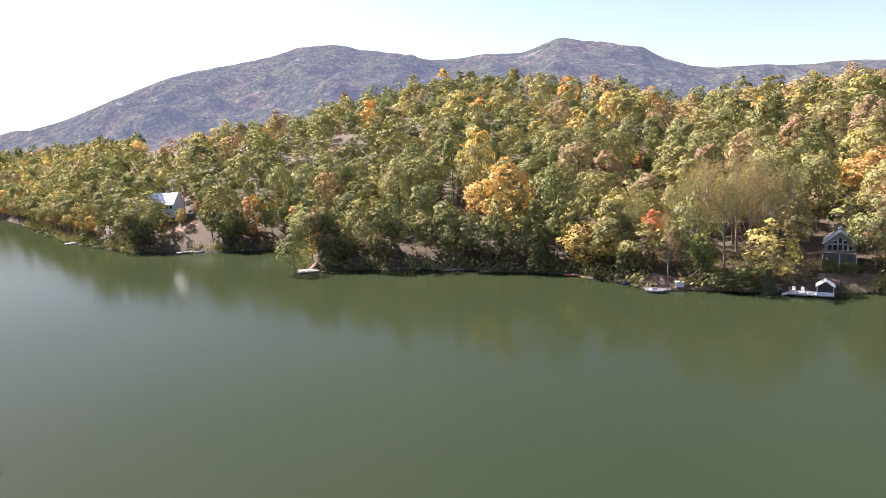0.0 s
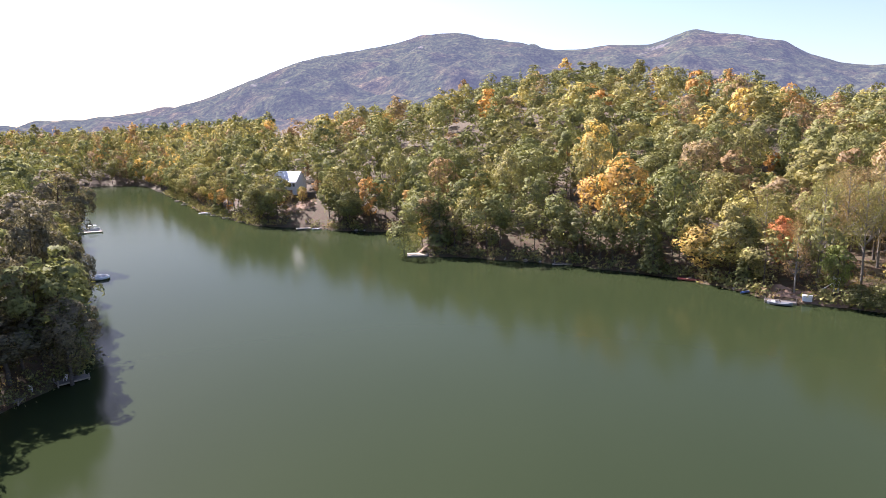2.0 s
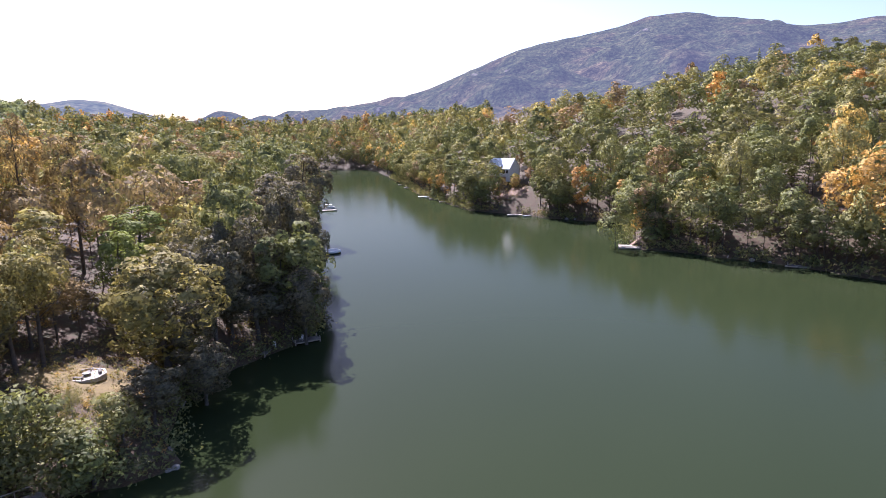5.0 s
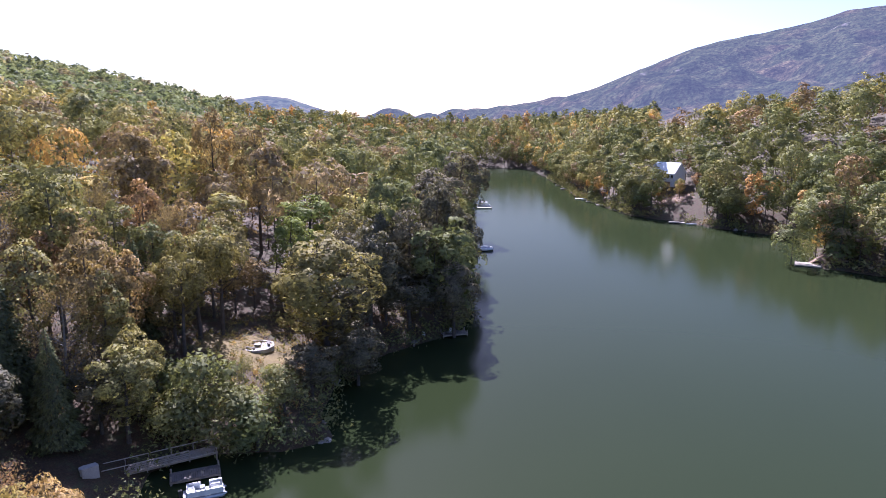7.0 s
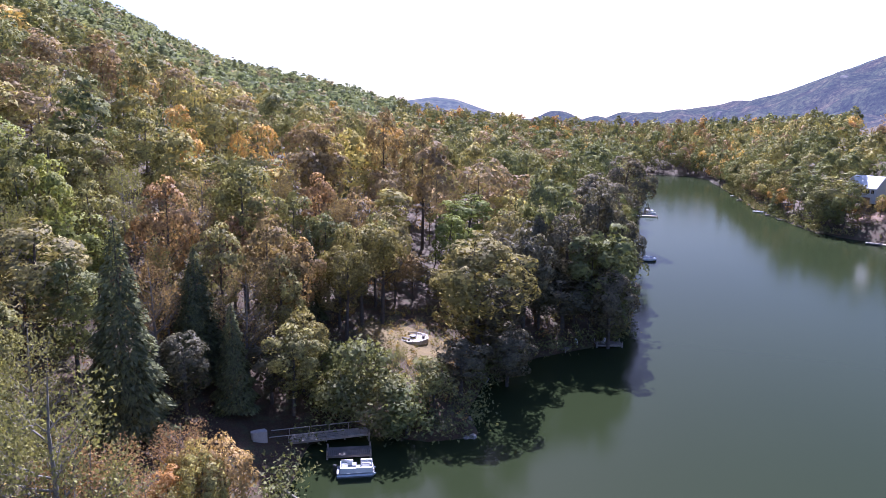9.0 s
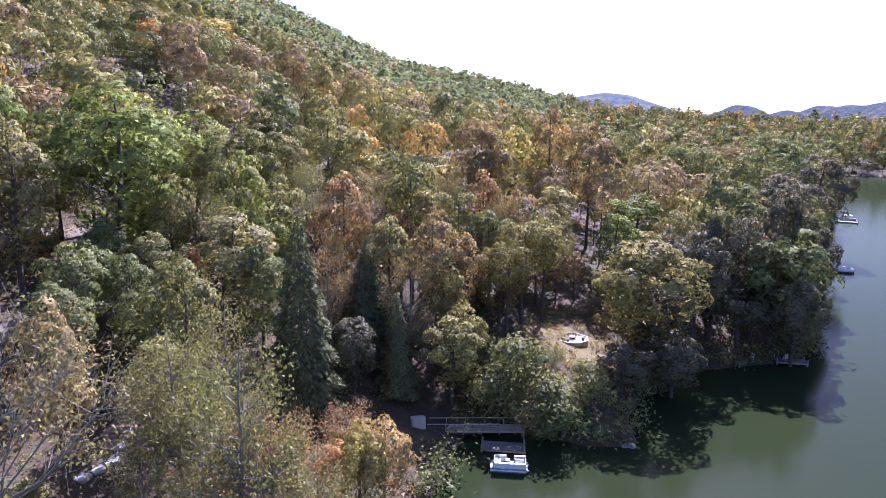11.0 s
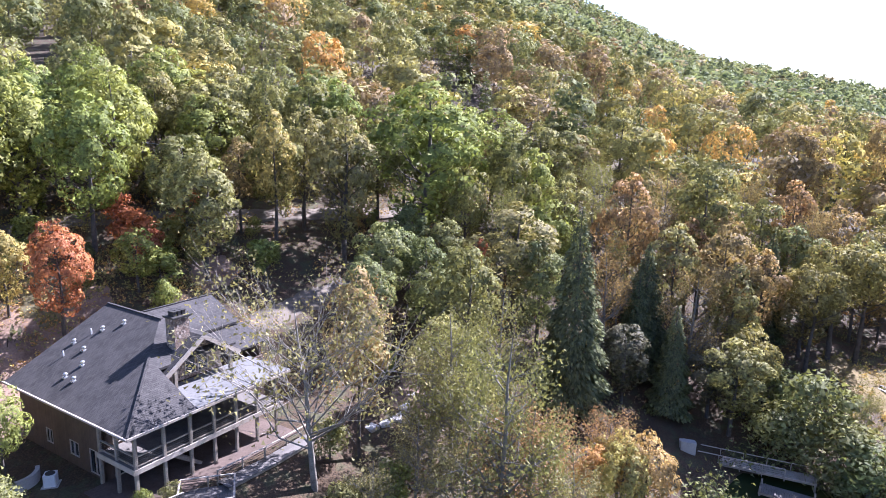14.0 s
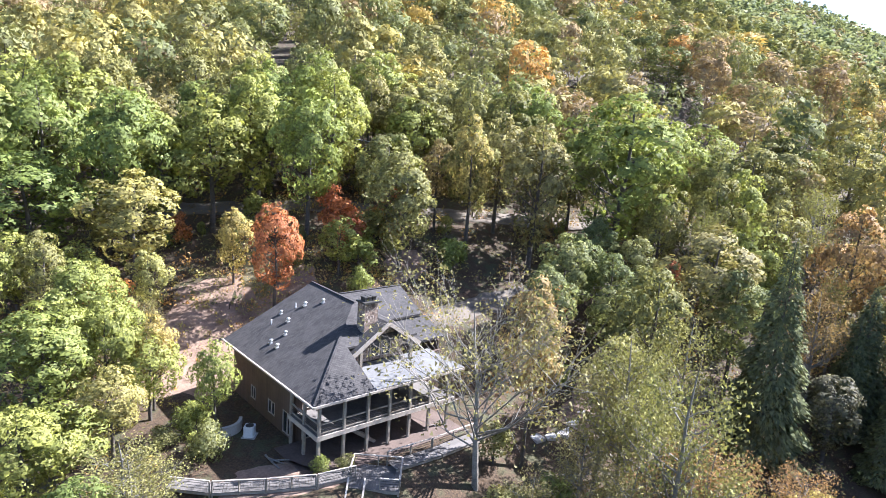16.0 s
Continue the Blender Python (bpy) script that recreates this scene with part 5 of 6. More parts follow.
stair = Solid().bar((3.3, 1.0, 2.7), (6.9, 1.0, 0.1), 0.06, 0.3).bar((3.3, 2.0, 2.7), (6.9, 2.0, 0.1), 0.06, 0.3)
for k in range(14):
    u = (k + 0.5) / 14
    stair.box(3.3 + 3.6 * u - 0.14, 3.3 + 3.6 * u + 0.14, 1.0, 2.0, 2.68 - 2.6 * u, 2.72 - 2.6 * u)
part("porch_stair", stair, M_TIMBER, LODGE)
part("patio", Solid().box(-1.0, 15.5, -1.6, 4.8, -0.4, 0.06), M_PATIO, LODGE, "brick patio under the porch, darkened as if shaded")

ac = thing("heat_pump", "pale grey outdoor heat pump beside the lodge", "heat pump", -41.9, -36.0, 10.6, 24)
part("casing", Solid().box(-0.45, 0.45, -0.45, 0.45, 0.05, 1.0, 0.08), M_WHITE, ac)
part("fan_grille", Solid().pipe([(0, 0, 1.0), (0, 0, 1.05)], 0.36, 14), M_DARK, ac)
part("pad", Solid().box(-0.6, 0.6, -0.6, 0.6, -0.15, 0.05), M_CONCRETE, ac)
wall = thing("retaining_wall", "low curved wall of pale concrete blocks beside the lodge", "retaining wall", -39.9, -38.4, 10.6, 24)
for row in range(4):
    for k in range(7):
        a = 0.28 * k + 0.14 * (row % 2)
        part("block", Solid().box(-0.28, 0.28, -0.15, 0.15, row * 0.24, row * 0.24 + 0.225, 0.03), M_CONCRETE, wall).matrix_basis = pose(1.8 * math.cos(a) - 1.8, 1.8 * math.sin(a), 0, 0, 0, math.degrees(a) + 90)

# ---- roads, paths and bare ground ----


def ribbon(name, points, wide, material, label, category, lift=0.05, kind="structure", step=1.0):
    """A strip laid on the ground, with a rim that goes into it."""
    pts = np.array(points, float)
    length = np.r_[0, np.cumsum(np.hypot(*np.diff(pts, axis=0).T))]
    s = np.arange(0, length[-1], step)
    x, y = np.interp(s, length, pts[:, 0]), np.interp(s, length, pts[:, 1])
    dx, dy = np.gradient(x), np.gradient(y)
    d = np.hypot(dx, dy)
    wob = 1 + 0.12 * np.sin(s * 0.9) + 0.08 * np.sin(s * 2.3)
    across = np.array([-0.5, -0.5, -0.25, 0.0, 0.25, 0.5, 0.5])
    drop = np.array([-0.4, 0, 0, 0.02, 0, 0, -0.4])
    gx = x[:, None] - (dy / d)[:, None] * across * wide * wob[:, None]
    gy = y[:, None] + (dx / d)[:, None] * across * wide * wob[:, None]
    gz = land(gx, gy) + lift + drop
    ob = new(name, mesh_from(name, np.stack([gx, gy, gz], -1).reshape(-1, 3), grid_faces(len(s), 7, False), material, True))
    return tagged(ob, label, category, kind=kind)


def patch(name, x, y, rx, ry, turn, material, label, category, lift=0.06):
    """A patch of other ground with an uneven edge."""
    rings, turns = np.linspace(0.02, 1, 9), np.linspace(0, 2 * np.pi, 48, endpoint=False)
    uneven = 1 + 0.12 * np.sin(3 * turns + x) + 0.08 * np.sin(7 * turns + y) + 0.05 * np.sin(13 * turns)
    px, py = rx * rings[:, None] * np.cos(turns) * uneven, ry * rings[:, None] * np.sin(turns) * uneven
    c, s = math.cos(radians(turn)), math.sin(radians(turn))
    gx, gy = x + px * c - py * s, y + px * s + py * c
    gz = land(gx, gy) + np.where(rings < 0.99, lift, -0.15)[:, None]
    ob = new(name, mesh_from(name, np.stack([gx, gy, gz], -1).reshape(-1, 3), grid_faces(9, 48, True), material, True))
    return tagged(ob, label, category, kind="structure")


ribbon("driveway", [(-58, -33), (-64, -33), (-70, -31.5), (-76, -29.3), (-83, -26), (-90, -22), (-98, -15), (-106, -8)], 3.6, M_GRAVEL, "pale gravel drive past the lodge", "driveway")
ribbon("forest_road", [(-60, -96), (-72, -78), (-80, -64), (-87, -55), (-96, -44), (-105, -34), (-118, -22), (-130, -14)], 4.2, M_GRAVEL, "pale gravel road through the woods above the lodge", "road")
ribbon("dirt_track", [(-64, -11.5), (-70, -11.5), (-78, -11), (-88, -10.5), (-97, -9)], 4.5, M_EARTH, "bare earth track running down to the shore", "track", 0.07)
patch("clay_bank", -53, -51, 11, 8, 30, M_EARTH, "bare clay bank behind the lodge", "bank")
patch("clay_bank", -64, -50, 7, 5, 40, M_EARTH, "bare clay bank with dry grass", "bank")
patch("yard", -37.5, -29.5, 5, 2.6, -48, M_EARTH, "bare earth yard in front of the lodge", "yard")
M_LAWN = grained("tan_grass", (0.10, 0.072, 0.026), (0.24, 0.175, 0.065), 0.4, 0.95, 14, 0.6, 0.05)
patch("lawn", -90.5, 49.5, 9, 7, 20, M_LAWN, "dry sunlit grass round the fire ring", "lawn")
patch("dry_slope", -66, -54, 6, 4, 40, M_SHADE_GRASS, "dull dry grass above the lodge", "bank", 0.09)
patch("dry_slope", -79, -41, 5, 3.4, 30, M_EARTH, "bare slope below the road", "bank", 0.09)
steps_path = thing("stepping_path", "path of large pale concrete slabs", "path", -64, -12.6, 0)
for x, y, turn, long in ((-67.6, -12.1, 8, 1.0), (-65.6, -12.3, 8, 2.6), (-63.0, -12.7, 12, 2.2), (-61.2, -13.7, 40, 1.7), (-59.8, -14.9, 60, 1.9)):
    z = float(land(x, y))
    part("slab", Solid().box(-long * 0.56, long * 0.56, -0.62, 0.62, -0.3, 0.03, 0.01), M_CONCRETE, steps_path).matrix_basis = pose(x + 64, y + 12.6, z, 0, 0, turn)

# ---- decks and stairs below the lodge ----
stairs = thing("deck_stairs", "grey timber deck and stairs with board rails below the lodge", "deck", -42.0, -23.2, 10.2, 114)


def fence_run(owner, points, high=0.95):
    for p, q in zip(points, points[1:]):
        p, q = Vector(p), Vector(q)
        n = max(1, round((q - p).length / 2.4))
        for k in range(n + 1):
            s = p.lerp(q, k / n)
            part("post", Solid().box(s.x - 0.05, s.x + 0.05, s.y - 0.05, s.y + 0.05, s.z - 0.5, s.z + high), M_TIMBER, owner)
        up = Vector((0, 0, 1))
        part("top_rail", Solid().bar(p + up * high, q + up * high, 0.13, 0.06), M_PALE_DECK, owner)
        wires = Solid()
        for z in (0.25, 0.48, 0.71):
            wires.bar(p + up * z, q + up * z, 0.02, 0.025)
        part("cable", wires, M_DARK, owner)


def boards(owner, x0, x1, y0, y1, z, wide=0.2):
    x = x0
    while x < x1 - 0.01:
        part("board", Solid().box(x + 0.008, min(x + wide, x1) - 0.008, y0, y1, z - 0.05, z), M_DECK, owner)
        x += wide


boards(stairs, -2.0, 2.2, -1.8, 1.8, 0.45)
part("deck_frame", Solid().box(-2.0, 2.2, -1.8, -1.7, 0.12, 0.39).box(-2.0, 2.2, 1.7, 1.8, 0.12, 0.39).box(-2.0, -1.9, -1.7, 1.7, 0.12, 0.39).box(2.1, 2.2, -1.7, 1.7, 0.12, 0.39), M_TIMBER, stairs)
for x, y in ((-1.9, -1.7), (2.1, -1.7), (-1.9, 1.7), (2.1, 1.7)):
    part("leg", Solid().box(x - 0.08, x + 0.08, y - 0.08, y + 0.08, -3.0, 0.4), M_TIMBER, stairs)
fence_run(stairs, [(2.15, 1.7, 0.45), (-1.9, 1.7, 0.45), (-1.9, -0.3, 0.45)])
fence_run(stairs, [(2.15, 1.7, 0.45), (2.15, -1.7, 0.45), (0.6, -1.7, 0.45)])
flight = Solid()
for k in range(12):
    flight.box(-1.8 - 0.0, -0.6, -1.8 - 0.28 * (k + 1), -1.8 - 0.28 * k, 0.30 - 0.18 * k - 0.05, 0.30 - 0.18 * k)
flight.bar((-1.85, -1.8, 0.25), (-1.85, -5.2, -1.9), 0.06, 0.3).bar((-0.55, -1.8, 0.25), (-0.55, -5.2, -1.9), 0.06, 0.3)
part("flight", flight, M_DECK, stairs)
fence_run(stairs, [(-1.85, -1.8, 0.4), (-1.85, -5.2, -1.75)])
fence_run(stairs, [(-0.55, -1.8, 0.4), (-0.55, -5.2, -1.75)])


def boardwalk(label, points, wide, lift=0.35):
    """A raised walk of boards with a rail along one side."""
    pts = [Vector((x, y, float(land(x, y)) + lift)) for x, y in points]
    ob = thing("boardwalk", label, "boardwalk", *pts[0])
    for p, q in zip(pts, pts[1:]):
        d = q - p
        n = max(2, round(d.length / 0.24))
        flat = Vector((d.x, d.y, 0)).normalized()
        turn = math.degrees(math.atan2(flat.y, flat.x))
        for k in range(n):
            c = p.lerp(q, (k + 0.5) / n) - pts[0]
            part("board", Solid().box(-0.108, 0.108, -wide / 2, wide / 2, -0.05, 0), M_DECK, ob).matrix_basis = pose(c.x, c.y, c.z, 0, 0, turn)
        side = Vector((-flat.y, flat.x, 0)) * (wide / 2 - 0.06)
        for s in (side, -side):
            part("joist", Solid().bar(p - pts[0] + s - Vector((0, 0, 0.16)), q - pts[0] + s - Vector((0, 0, 0.16)), 0.08, 0.2), M_TIMBER, ob)
        fence_run(ob, [p - pts[0] + side, q - pts[0] + side])
    return ob


boardwalk("weathered boardwalk with a rail along the lodge front", [(-43.8, -22.6), (-48.0, -20.4), (-53.5, -18.6)], 1.5)
boardwalk("weathered boardwalk with a rail curving along the yard", [(-41.2, -24.8), (-38.6, -26.6), (-36.2, -29.4), (-34.0, -32.6), (-33.0, -36.0)], 1.4)
for x, y, kind, high, wide in ((-40.3, -27.2, "yellowbush", 1.5, 1.1), (-41.9, -25.9, "shrub", 1.4, 1.0), (-39.0, -39.4, "yellowbush", 2.6, 2.2), (-37.6, -37.4, "yellowbush", 1.8, 1.6), (-36.6, -40.5, "shrub", 1.8, 1.6),
                               (-40.6, -41.6, "yellowbush", 2.0, 1.6), (-76.5, -46.5, "yellowbush", 3.6, 2.0), (-79.0, -43.5, "shrub", 2.6, 1.6), (-68.0, -51.5, "shrub", 2.2, 1.8)):
    grow(kind, 0, 0, high, wide, GROW, (x, y), 0.05)
log = thing("fallen_log", "bleached fallen logs lying in the yard", "log", -39.2, -31.4, 10.65, 60)
for k, (y, r) in enumerate(((0.0, 0.12), (0.4, 0.09), (0.75, 0.1))):
    part("log_piece", Solid().pipe([(-1.3 + 0.5 * k, y - 0.3 * k, r), (0, y + 0.1, r), (1.2 - 0.4 * k, y + 0.25 + 0.2 * k, r + 0.05 * k)], [r * 0.8, r * 0.7, r * 0.4], 7), M_GREY_BARK, log)

# ---- on and by the lake ----


def hull(long, wide, high, cols=9):
    """An open boat hull, pointed at both ends, with a rounded bottom and an inner skin."""
    s = Solid()
    rows = []
    for k in range(cols):
        u = -1 + 2 * k / (cols - 1)
        w, rise = wide / 2 * (1 - abs(u) ** 2.4), high * 0.25 * abs(u) ** 3
        outer = [(u * long / 2, w * math.sin(a), high * (1 - math.cos(a)) + rise) for a in (-1.45, -0.8, 0.0, 0.8, 1.45)]
        inner = [(u * long / 2 * 0.97, w * 0.9 * math.sin(a), high * (1 - math.cos(a)) + rise + 0.05) for a in (1.45, 0.8, 0.0, -0.8, -1.45)]
        rows.append(outer + inner)
    v = [p for r in rows for p in r]
    f = [(i * 10 + j, i * 10 + (j + 1) % 10, (i + 1) * 10 + (j + 1) % 10, (i + 1) * 10 + j) for i in range(cols - 1) for j in range(10)]
    f += [tuple(range(9, -1, -1)), tuple(range((cols - 1) * 10, cols * 10))]
    return s.put(v, f)


def pontoon_boat(x, y, turn, long, label, canopy=False, hue=None):
    hue = hue or M_WHITE
    ob = thing("pontoon_boat", label, "boat", x, y, 0, turn)
    w = long * 0.21
    for side in (-w * 0.7, w * 0.7):
        part("pontoon", Solid().pipe([(-long / 2, side, 0.1), (long * 0.38, side, 0.1), (long / 2, side, 0.3)], [0.3, 0.3, 0.08], 10), M_METAL, ob)
    part("deck", Solid().box(-long / 2, long / 2 - 0.2, -w, w, 0.42, 0.52, 0.1), M_GREY, ob)
    for x0, x1, y0, y1 in ((-long / 2 + 0.4, long / 2 - 0.4, -w, -w + 0.06), (-long / 2 + 0.4, -0.4, w - 0.06, w), (0.5, long / 2 - 0.4, w - 0.06, w), (long / 2 - 0.46, long / 2 - 0.4, -w, w), (-long / 2 + 0.4, -long / 2 + 0.46, -w, w)):
        panel = part("fence_panel", Solid().box(x0, x1, y0, y1, 0.55, 1.15), hue, ob)
        part("hand_rail", Solid().bar(((x0 + x1) / 2 - (x1 - x0) / 2, (y0 + y1) / 2, 1.24), ((x0 + x1) / 2 + (x1 - x0) / 2, (y0 + y1) / 2 + 0.001, 1.24), 0.05, 0.05), M_METAL, panel)
    for x0, x1, y0, y1 in ((-long / 2 + 0.5, -long / 2 + 1.2, -w + 0.1, w - 0.1), (0.6, long / 2 - 0.6, -w + 0.1, -w + 0.65), (0.6, long / 2 - 0.6, w - 0.65, w - 0.1)):
        seat = part("bench", Solid().box(x0, x1, y0, y1, 0.52, 0.9, 0.08), hue, ob)
        part("cushion", Solid().box(x0 + 0.04, x1 - 0.04, y0 + 0.04, y1 - 0.04, 0.9, 1.0, 0.06), M_GREY, seat)
    part("console", Solid().box(-0.5, 0.0, -w + 0.3, -w + 1.0, 0.52, 1.35, 0.08), M_GREY, ob)
    part("outboard_motor", Solid().box(-long / 2 - 0.45, -long / 2 - 0.05, -0.2, 0.2, 0.5, 1.15, 0.08).box(-long / 2 - 0.3, -long / 2 - 0.18, -0.06, 0.06, -0.4, 0.5), M_BLACK, ob)
    if canopy:
        top = part("canopy", Solid().slab([(-1.6, -w, 2.35), (-1.6, w, 2.35), (0, w, 2.5), (0, -w, 2.5)][::-1], 0.06).slab([(0, -w, 2.5), (0, w, 2.5), (1.6, w, 2.35), (1.6, -w, 2.35)][::-1], 0.06), M_WHITE, ob)
        for cx in (-1.5, 1.5):
            for cy in (-w + 0.05, w - 0.05):
                part("canopy_pole", Solid().bar((cx, cy, 0.5), (cx, cy + 0.001, 2.4), 0.05, 0.05), M_METAL, top)
    return ob


pontoon_boat(-63.8, 28.6, 66, 4.5, "white pontoon boat with grey seats moored by the dock")


def dock(x, y, turn, long, wide, material, label, high=0.45, name="dock", posts=True, plank=0.0):
    """A dock on drums or posts; planks of their own where they can be told apart."""
    ob = thing(name, label, "dock", x, y, 0, turn)
    if plank:
        n = int(long / plank)
        for k in range(n):
            part("plank", Solid().box(-long / 2 + k * plank + 0.01, -long / 2 + (k + 1) * plank - 0.01, -wide / 2, wide / 2, high - 0.05, high), material, ob)
        part("frame", Solid().box(-long / 2, long / 2, -wide / 2 + 0.05, -wide / 2 + 0.15, high - 0.3, high - 0.055).box(-long / 2, long / 2, wide / 2 - 0.15, wide / 2 - 0.05, high - 0.3, high - 0.055), M_TIMBER, ob)
    else:
        part("platform", Solid().box(-long / 2, long / 2, -wide / 2, wide / 2, high - 0.12, high, 0.04), material, ob)
        part("skirt", Solid().box(-long / 2 + 0.04, long / 2 - 0.04, -wide / 2 + 0.04, wide / 2 - 0.04, high - 0.4, high - 0.125), M_TIMBER, ob)
    if posts:
        for px in (-long / 2 + 0.15, long / 2 - 0.15):
            for py in (-wide / 2 + 0.15, wide / 2 - 0.15):
                part("pile", Solid().pipe([(px, py, -2.5), (px, py, high + 0.55)], 0.11, 8), M_TIMBER, ob)
    return ob


# the cove dock: a long footbridge with rails, a landing and stone steps
bridge = dock(-72.6, 27.6, 74, 12.5, 1.9, M_PALE_DECK, "footbridge of pale boards with rails over the cove", 1.1, "footbridge", True, 0.3)
fence_run(bridge, [(-6.2, 0.9, 1.1), (6.2, 0.9, 1.1)])
fence_run(bridge, [(-6.2, -0.9, 1.1), (3.0, -0.9, 1.1)])
dock(-68.2, 29.6, 66, 5.5, 2.2, M_DECK, "grey floating dock beside the pontoon boat", 0.5, "dock", True, 0.25)
steps = thing("stone_steps", "pale stone steps from the bank down to the footbridge", "steps", -75.0, 20.4, float(land(-75.0, 20.4)), 80)
for k in range(6):
    part("step", Solid().box(-0.9 + 0.1 * (k % 2), 0.9, -0.4 - 0.45 * k, 0.02 - 0.45 * k, -0.5, 0.12 + 0.17 * k, 0.06), M_CONCRETE, steps)
branch = thing("fallen_log", "bleached log lying at the water's edge", "log", -62.6, 20.0, 0.35, 28)
part("log_piece", Solid().pipe([(-2.6, 0, 0.2), (-0.5, 0.2, 0.35), (2.2, -0.1, 0.1)], [0.2, 0.16, 0.07], 8), M_PALE_BARK, branch)

ring = thing("fire_ring", "octagonal pale stone terrace with a fire bowl and benches", "terrace", -91.8, 51.8, float(land(-91.8, 51.8)) + 0.08, 20)
octagon = [(2.7 * math.cos(math.pi * (k + 0.5) / 4), 2.7 * math.sin(math.pi * (k + 0.5) / 4)) for k in range(8)]
part("terrace_floor", Solid().prism(octagon, -0.6, 0.1), M_CONCRETE, ring)
for k in range(8):
    (ax, ay), (bx, by) = octagon[k], octagon[(k + 1) % 8]
    part("kerb", Solid().bar((ax * 0.97, ay * 0.97, 0.2), (bx * 0.97, by * 0.97, 0.2), 0.3, 0.14), M_CONCRETE, ring)
part("fire_bowl", Solid().pipe([(0, 0, 0.1), (0, 0, 0.3), (0, 0, 0.5)], [0.3, 0.55, 0.62], 12), M_DARK, ring)
for k in (1, 3, 6):
    a = k * math.pi / 4
    bench = part("bench", Solid().box(-0.75, 0.75, -0.2, 0.2, 0.46, 0.52).box(-0.7, -0.6, -0.18, 0.18, 0.1, 0.46).box(0.6, 0.7, -0.18, 0.18, 0.1, 0.46), M_DECK, ring)
    bench.matrix_basis = pose(1.75 * math.cos(a), 1.75 * math.sin(a), 0, 0, 0, math.degrees(a) + 90)

hut = thing("a_frame_hut", "small dark A-frame hut with pale edge boards among the trees", "hut", -103.5, 16.5, float(land(-103.5, 16.5)), 98)
part("roof_slope", Solid().slab([(-2.5, -2, 0), (0, -2, 4.6), (0, 2.6, 4.6), (-2.5, 2.6, 0)][::-1], 0.15), M_SHINGLE, hut)
part("roof_slope", Solid().slab([(0, -2, 4.6), (2.5, -2, 0), (2.5, 2.6, 0), (0, 2.6, 4.6)][::-1], 0.15), M_SHINGLE, hut)
for s in (-1, 1):
    part("edge_board", Solid().bar((2.55 * s, 2.66, -0.1), (0, 2.66, 4.65), 0.1, 0.22), M_TRIM, hut)
    part("edge_board", Solid().bar((2.55 * s, -2.06, -0.1), (0, -2.06, 4.65), 0.1, 0.22), M_TRIM, hut)
front = Solid().prism([(-2.3, 0), (2.3, 0), (0, 4.2)], 0, 0.1)
front.v = [(x, -1.6 + z, y) for x, y, z in front.v]
part("front_wall", front, M_SIDING, hut)
part("door", Solid().box(-0.45, 0.45, -1.66, -1.61, 0.05, 2.05), M_DARK, hut)

raft = thing("swim_raft", "round white inflatable swim raft with a dark skirt", "raft", -132.6, 157.4, 0.05)
loop = [(2.3 * math.cos(k * math.pi / 12), 2.3 * math.sin(k * math.pi / 12), 0.42) for k in range(25)]
part("tube", Solid().pipe(loop, 0.4, 10), M_WHITE, raft)
part("skirt", Solid().pipe([(p[0] * 0.99, p[1] * 0.99, 0.1) for p in loop], 0.36, 8), M_BLACK, raft)
part("jump_mat", Solid().pipe([(0, 0, 0.45), (0, 0, 0.5)], 2.0, 24), M_GREY, raft)
part("ladder", Solid().bar((2.6, -0.2, -0.3), (2.6, -0.2, 0.9), 0.05, 0.05).bar((2.6, 0.2, -0.3), (2.6, 0.2, 0.9), 0.05, 0.05), M_YELLOW, raft)

dock(-84.2, 80.6, 112, 7.0, 1.8, M_DECK, "dark weathered dock along the shaded shore", 0.6, "dock", True, 0.25)
dock(-81.2, 87.4, 60, 5.0, 2.2, M_DECK, "dark weathered dock end under overhanging boughs", 0.6, "dock", True, 0.25)
for x, y, turn in ((-83.6, 81.6, 40), (-81.6, 86.6, 15)):
    chair = thing("deck_chair", "pale plastic chair standing on the dark dock", "chair", x, y, 0.6, turn, "chairs on the docks")
    part("seat", Solid().box(-0.27, 0.27, -0.27, 0.27, 0.38, 0.44, 0.05), M_WHITE, chair)
    part("backrest", Solid().slab([(-0.27, 0.22, 0.44), (0.27, 0.22, 0.44), (0.25, 0.42, 0.95), (-0.25, 0.42, 0.95)], 0.05), M_WHITE, chair)
    for lx in (-0.23, 0.23):
        for ly in (-0.23, 0.23):
            part("leg", Solid().box(lx - 0.03, lx + 0.03, ly - 0.03, ly + 0.03, 0, 0.4), M_WHITE, chair)
dock(-200, 236, 42, 8, 2.2, M_PALE_DECK, "pale dock with a moored boat on the shaded shore")
pontoon_boat(-203.5, 240.5, 42, 6.5, "white covered pontoon boat tied to a far dock", True)
boathouse = thing("boathouse", "small red-brown boathouse on the shaded shore", "boathouse", -193, 216, 0.3, 42)
part("wall", Solid().wall_x(-3, 3, -2, 0.15, 0, 2.6, [(-2.2, 2.2, 0, 2.1)]).box(-3, -2.85, -1.85, 2, 0, 2.6).box(2.85, 3, -1.85, 2, 0, 2.6).box(-2.85, 2.85, 1.85, 2, 0, 2.6), M_PATIO, boathouse)
part("roof", Solid().slab([(-3.4, -2.4, 2.6), (3.4, -2.4, 2.6), (3.4, 0, 3.6), (-3.4, 0, 3.6)], 0.12).slab([(-3.4, 0, 3.6), (3.4, 0, 3.6), (3.4, 2.4, 2.6), (-3.4, 2.4, 2.6)], 0.12), M_GREY, boathouse)

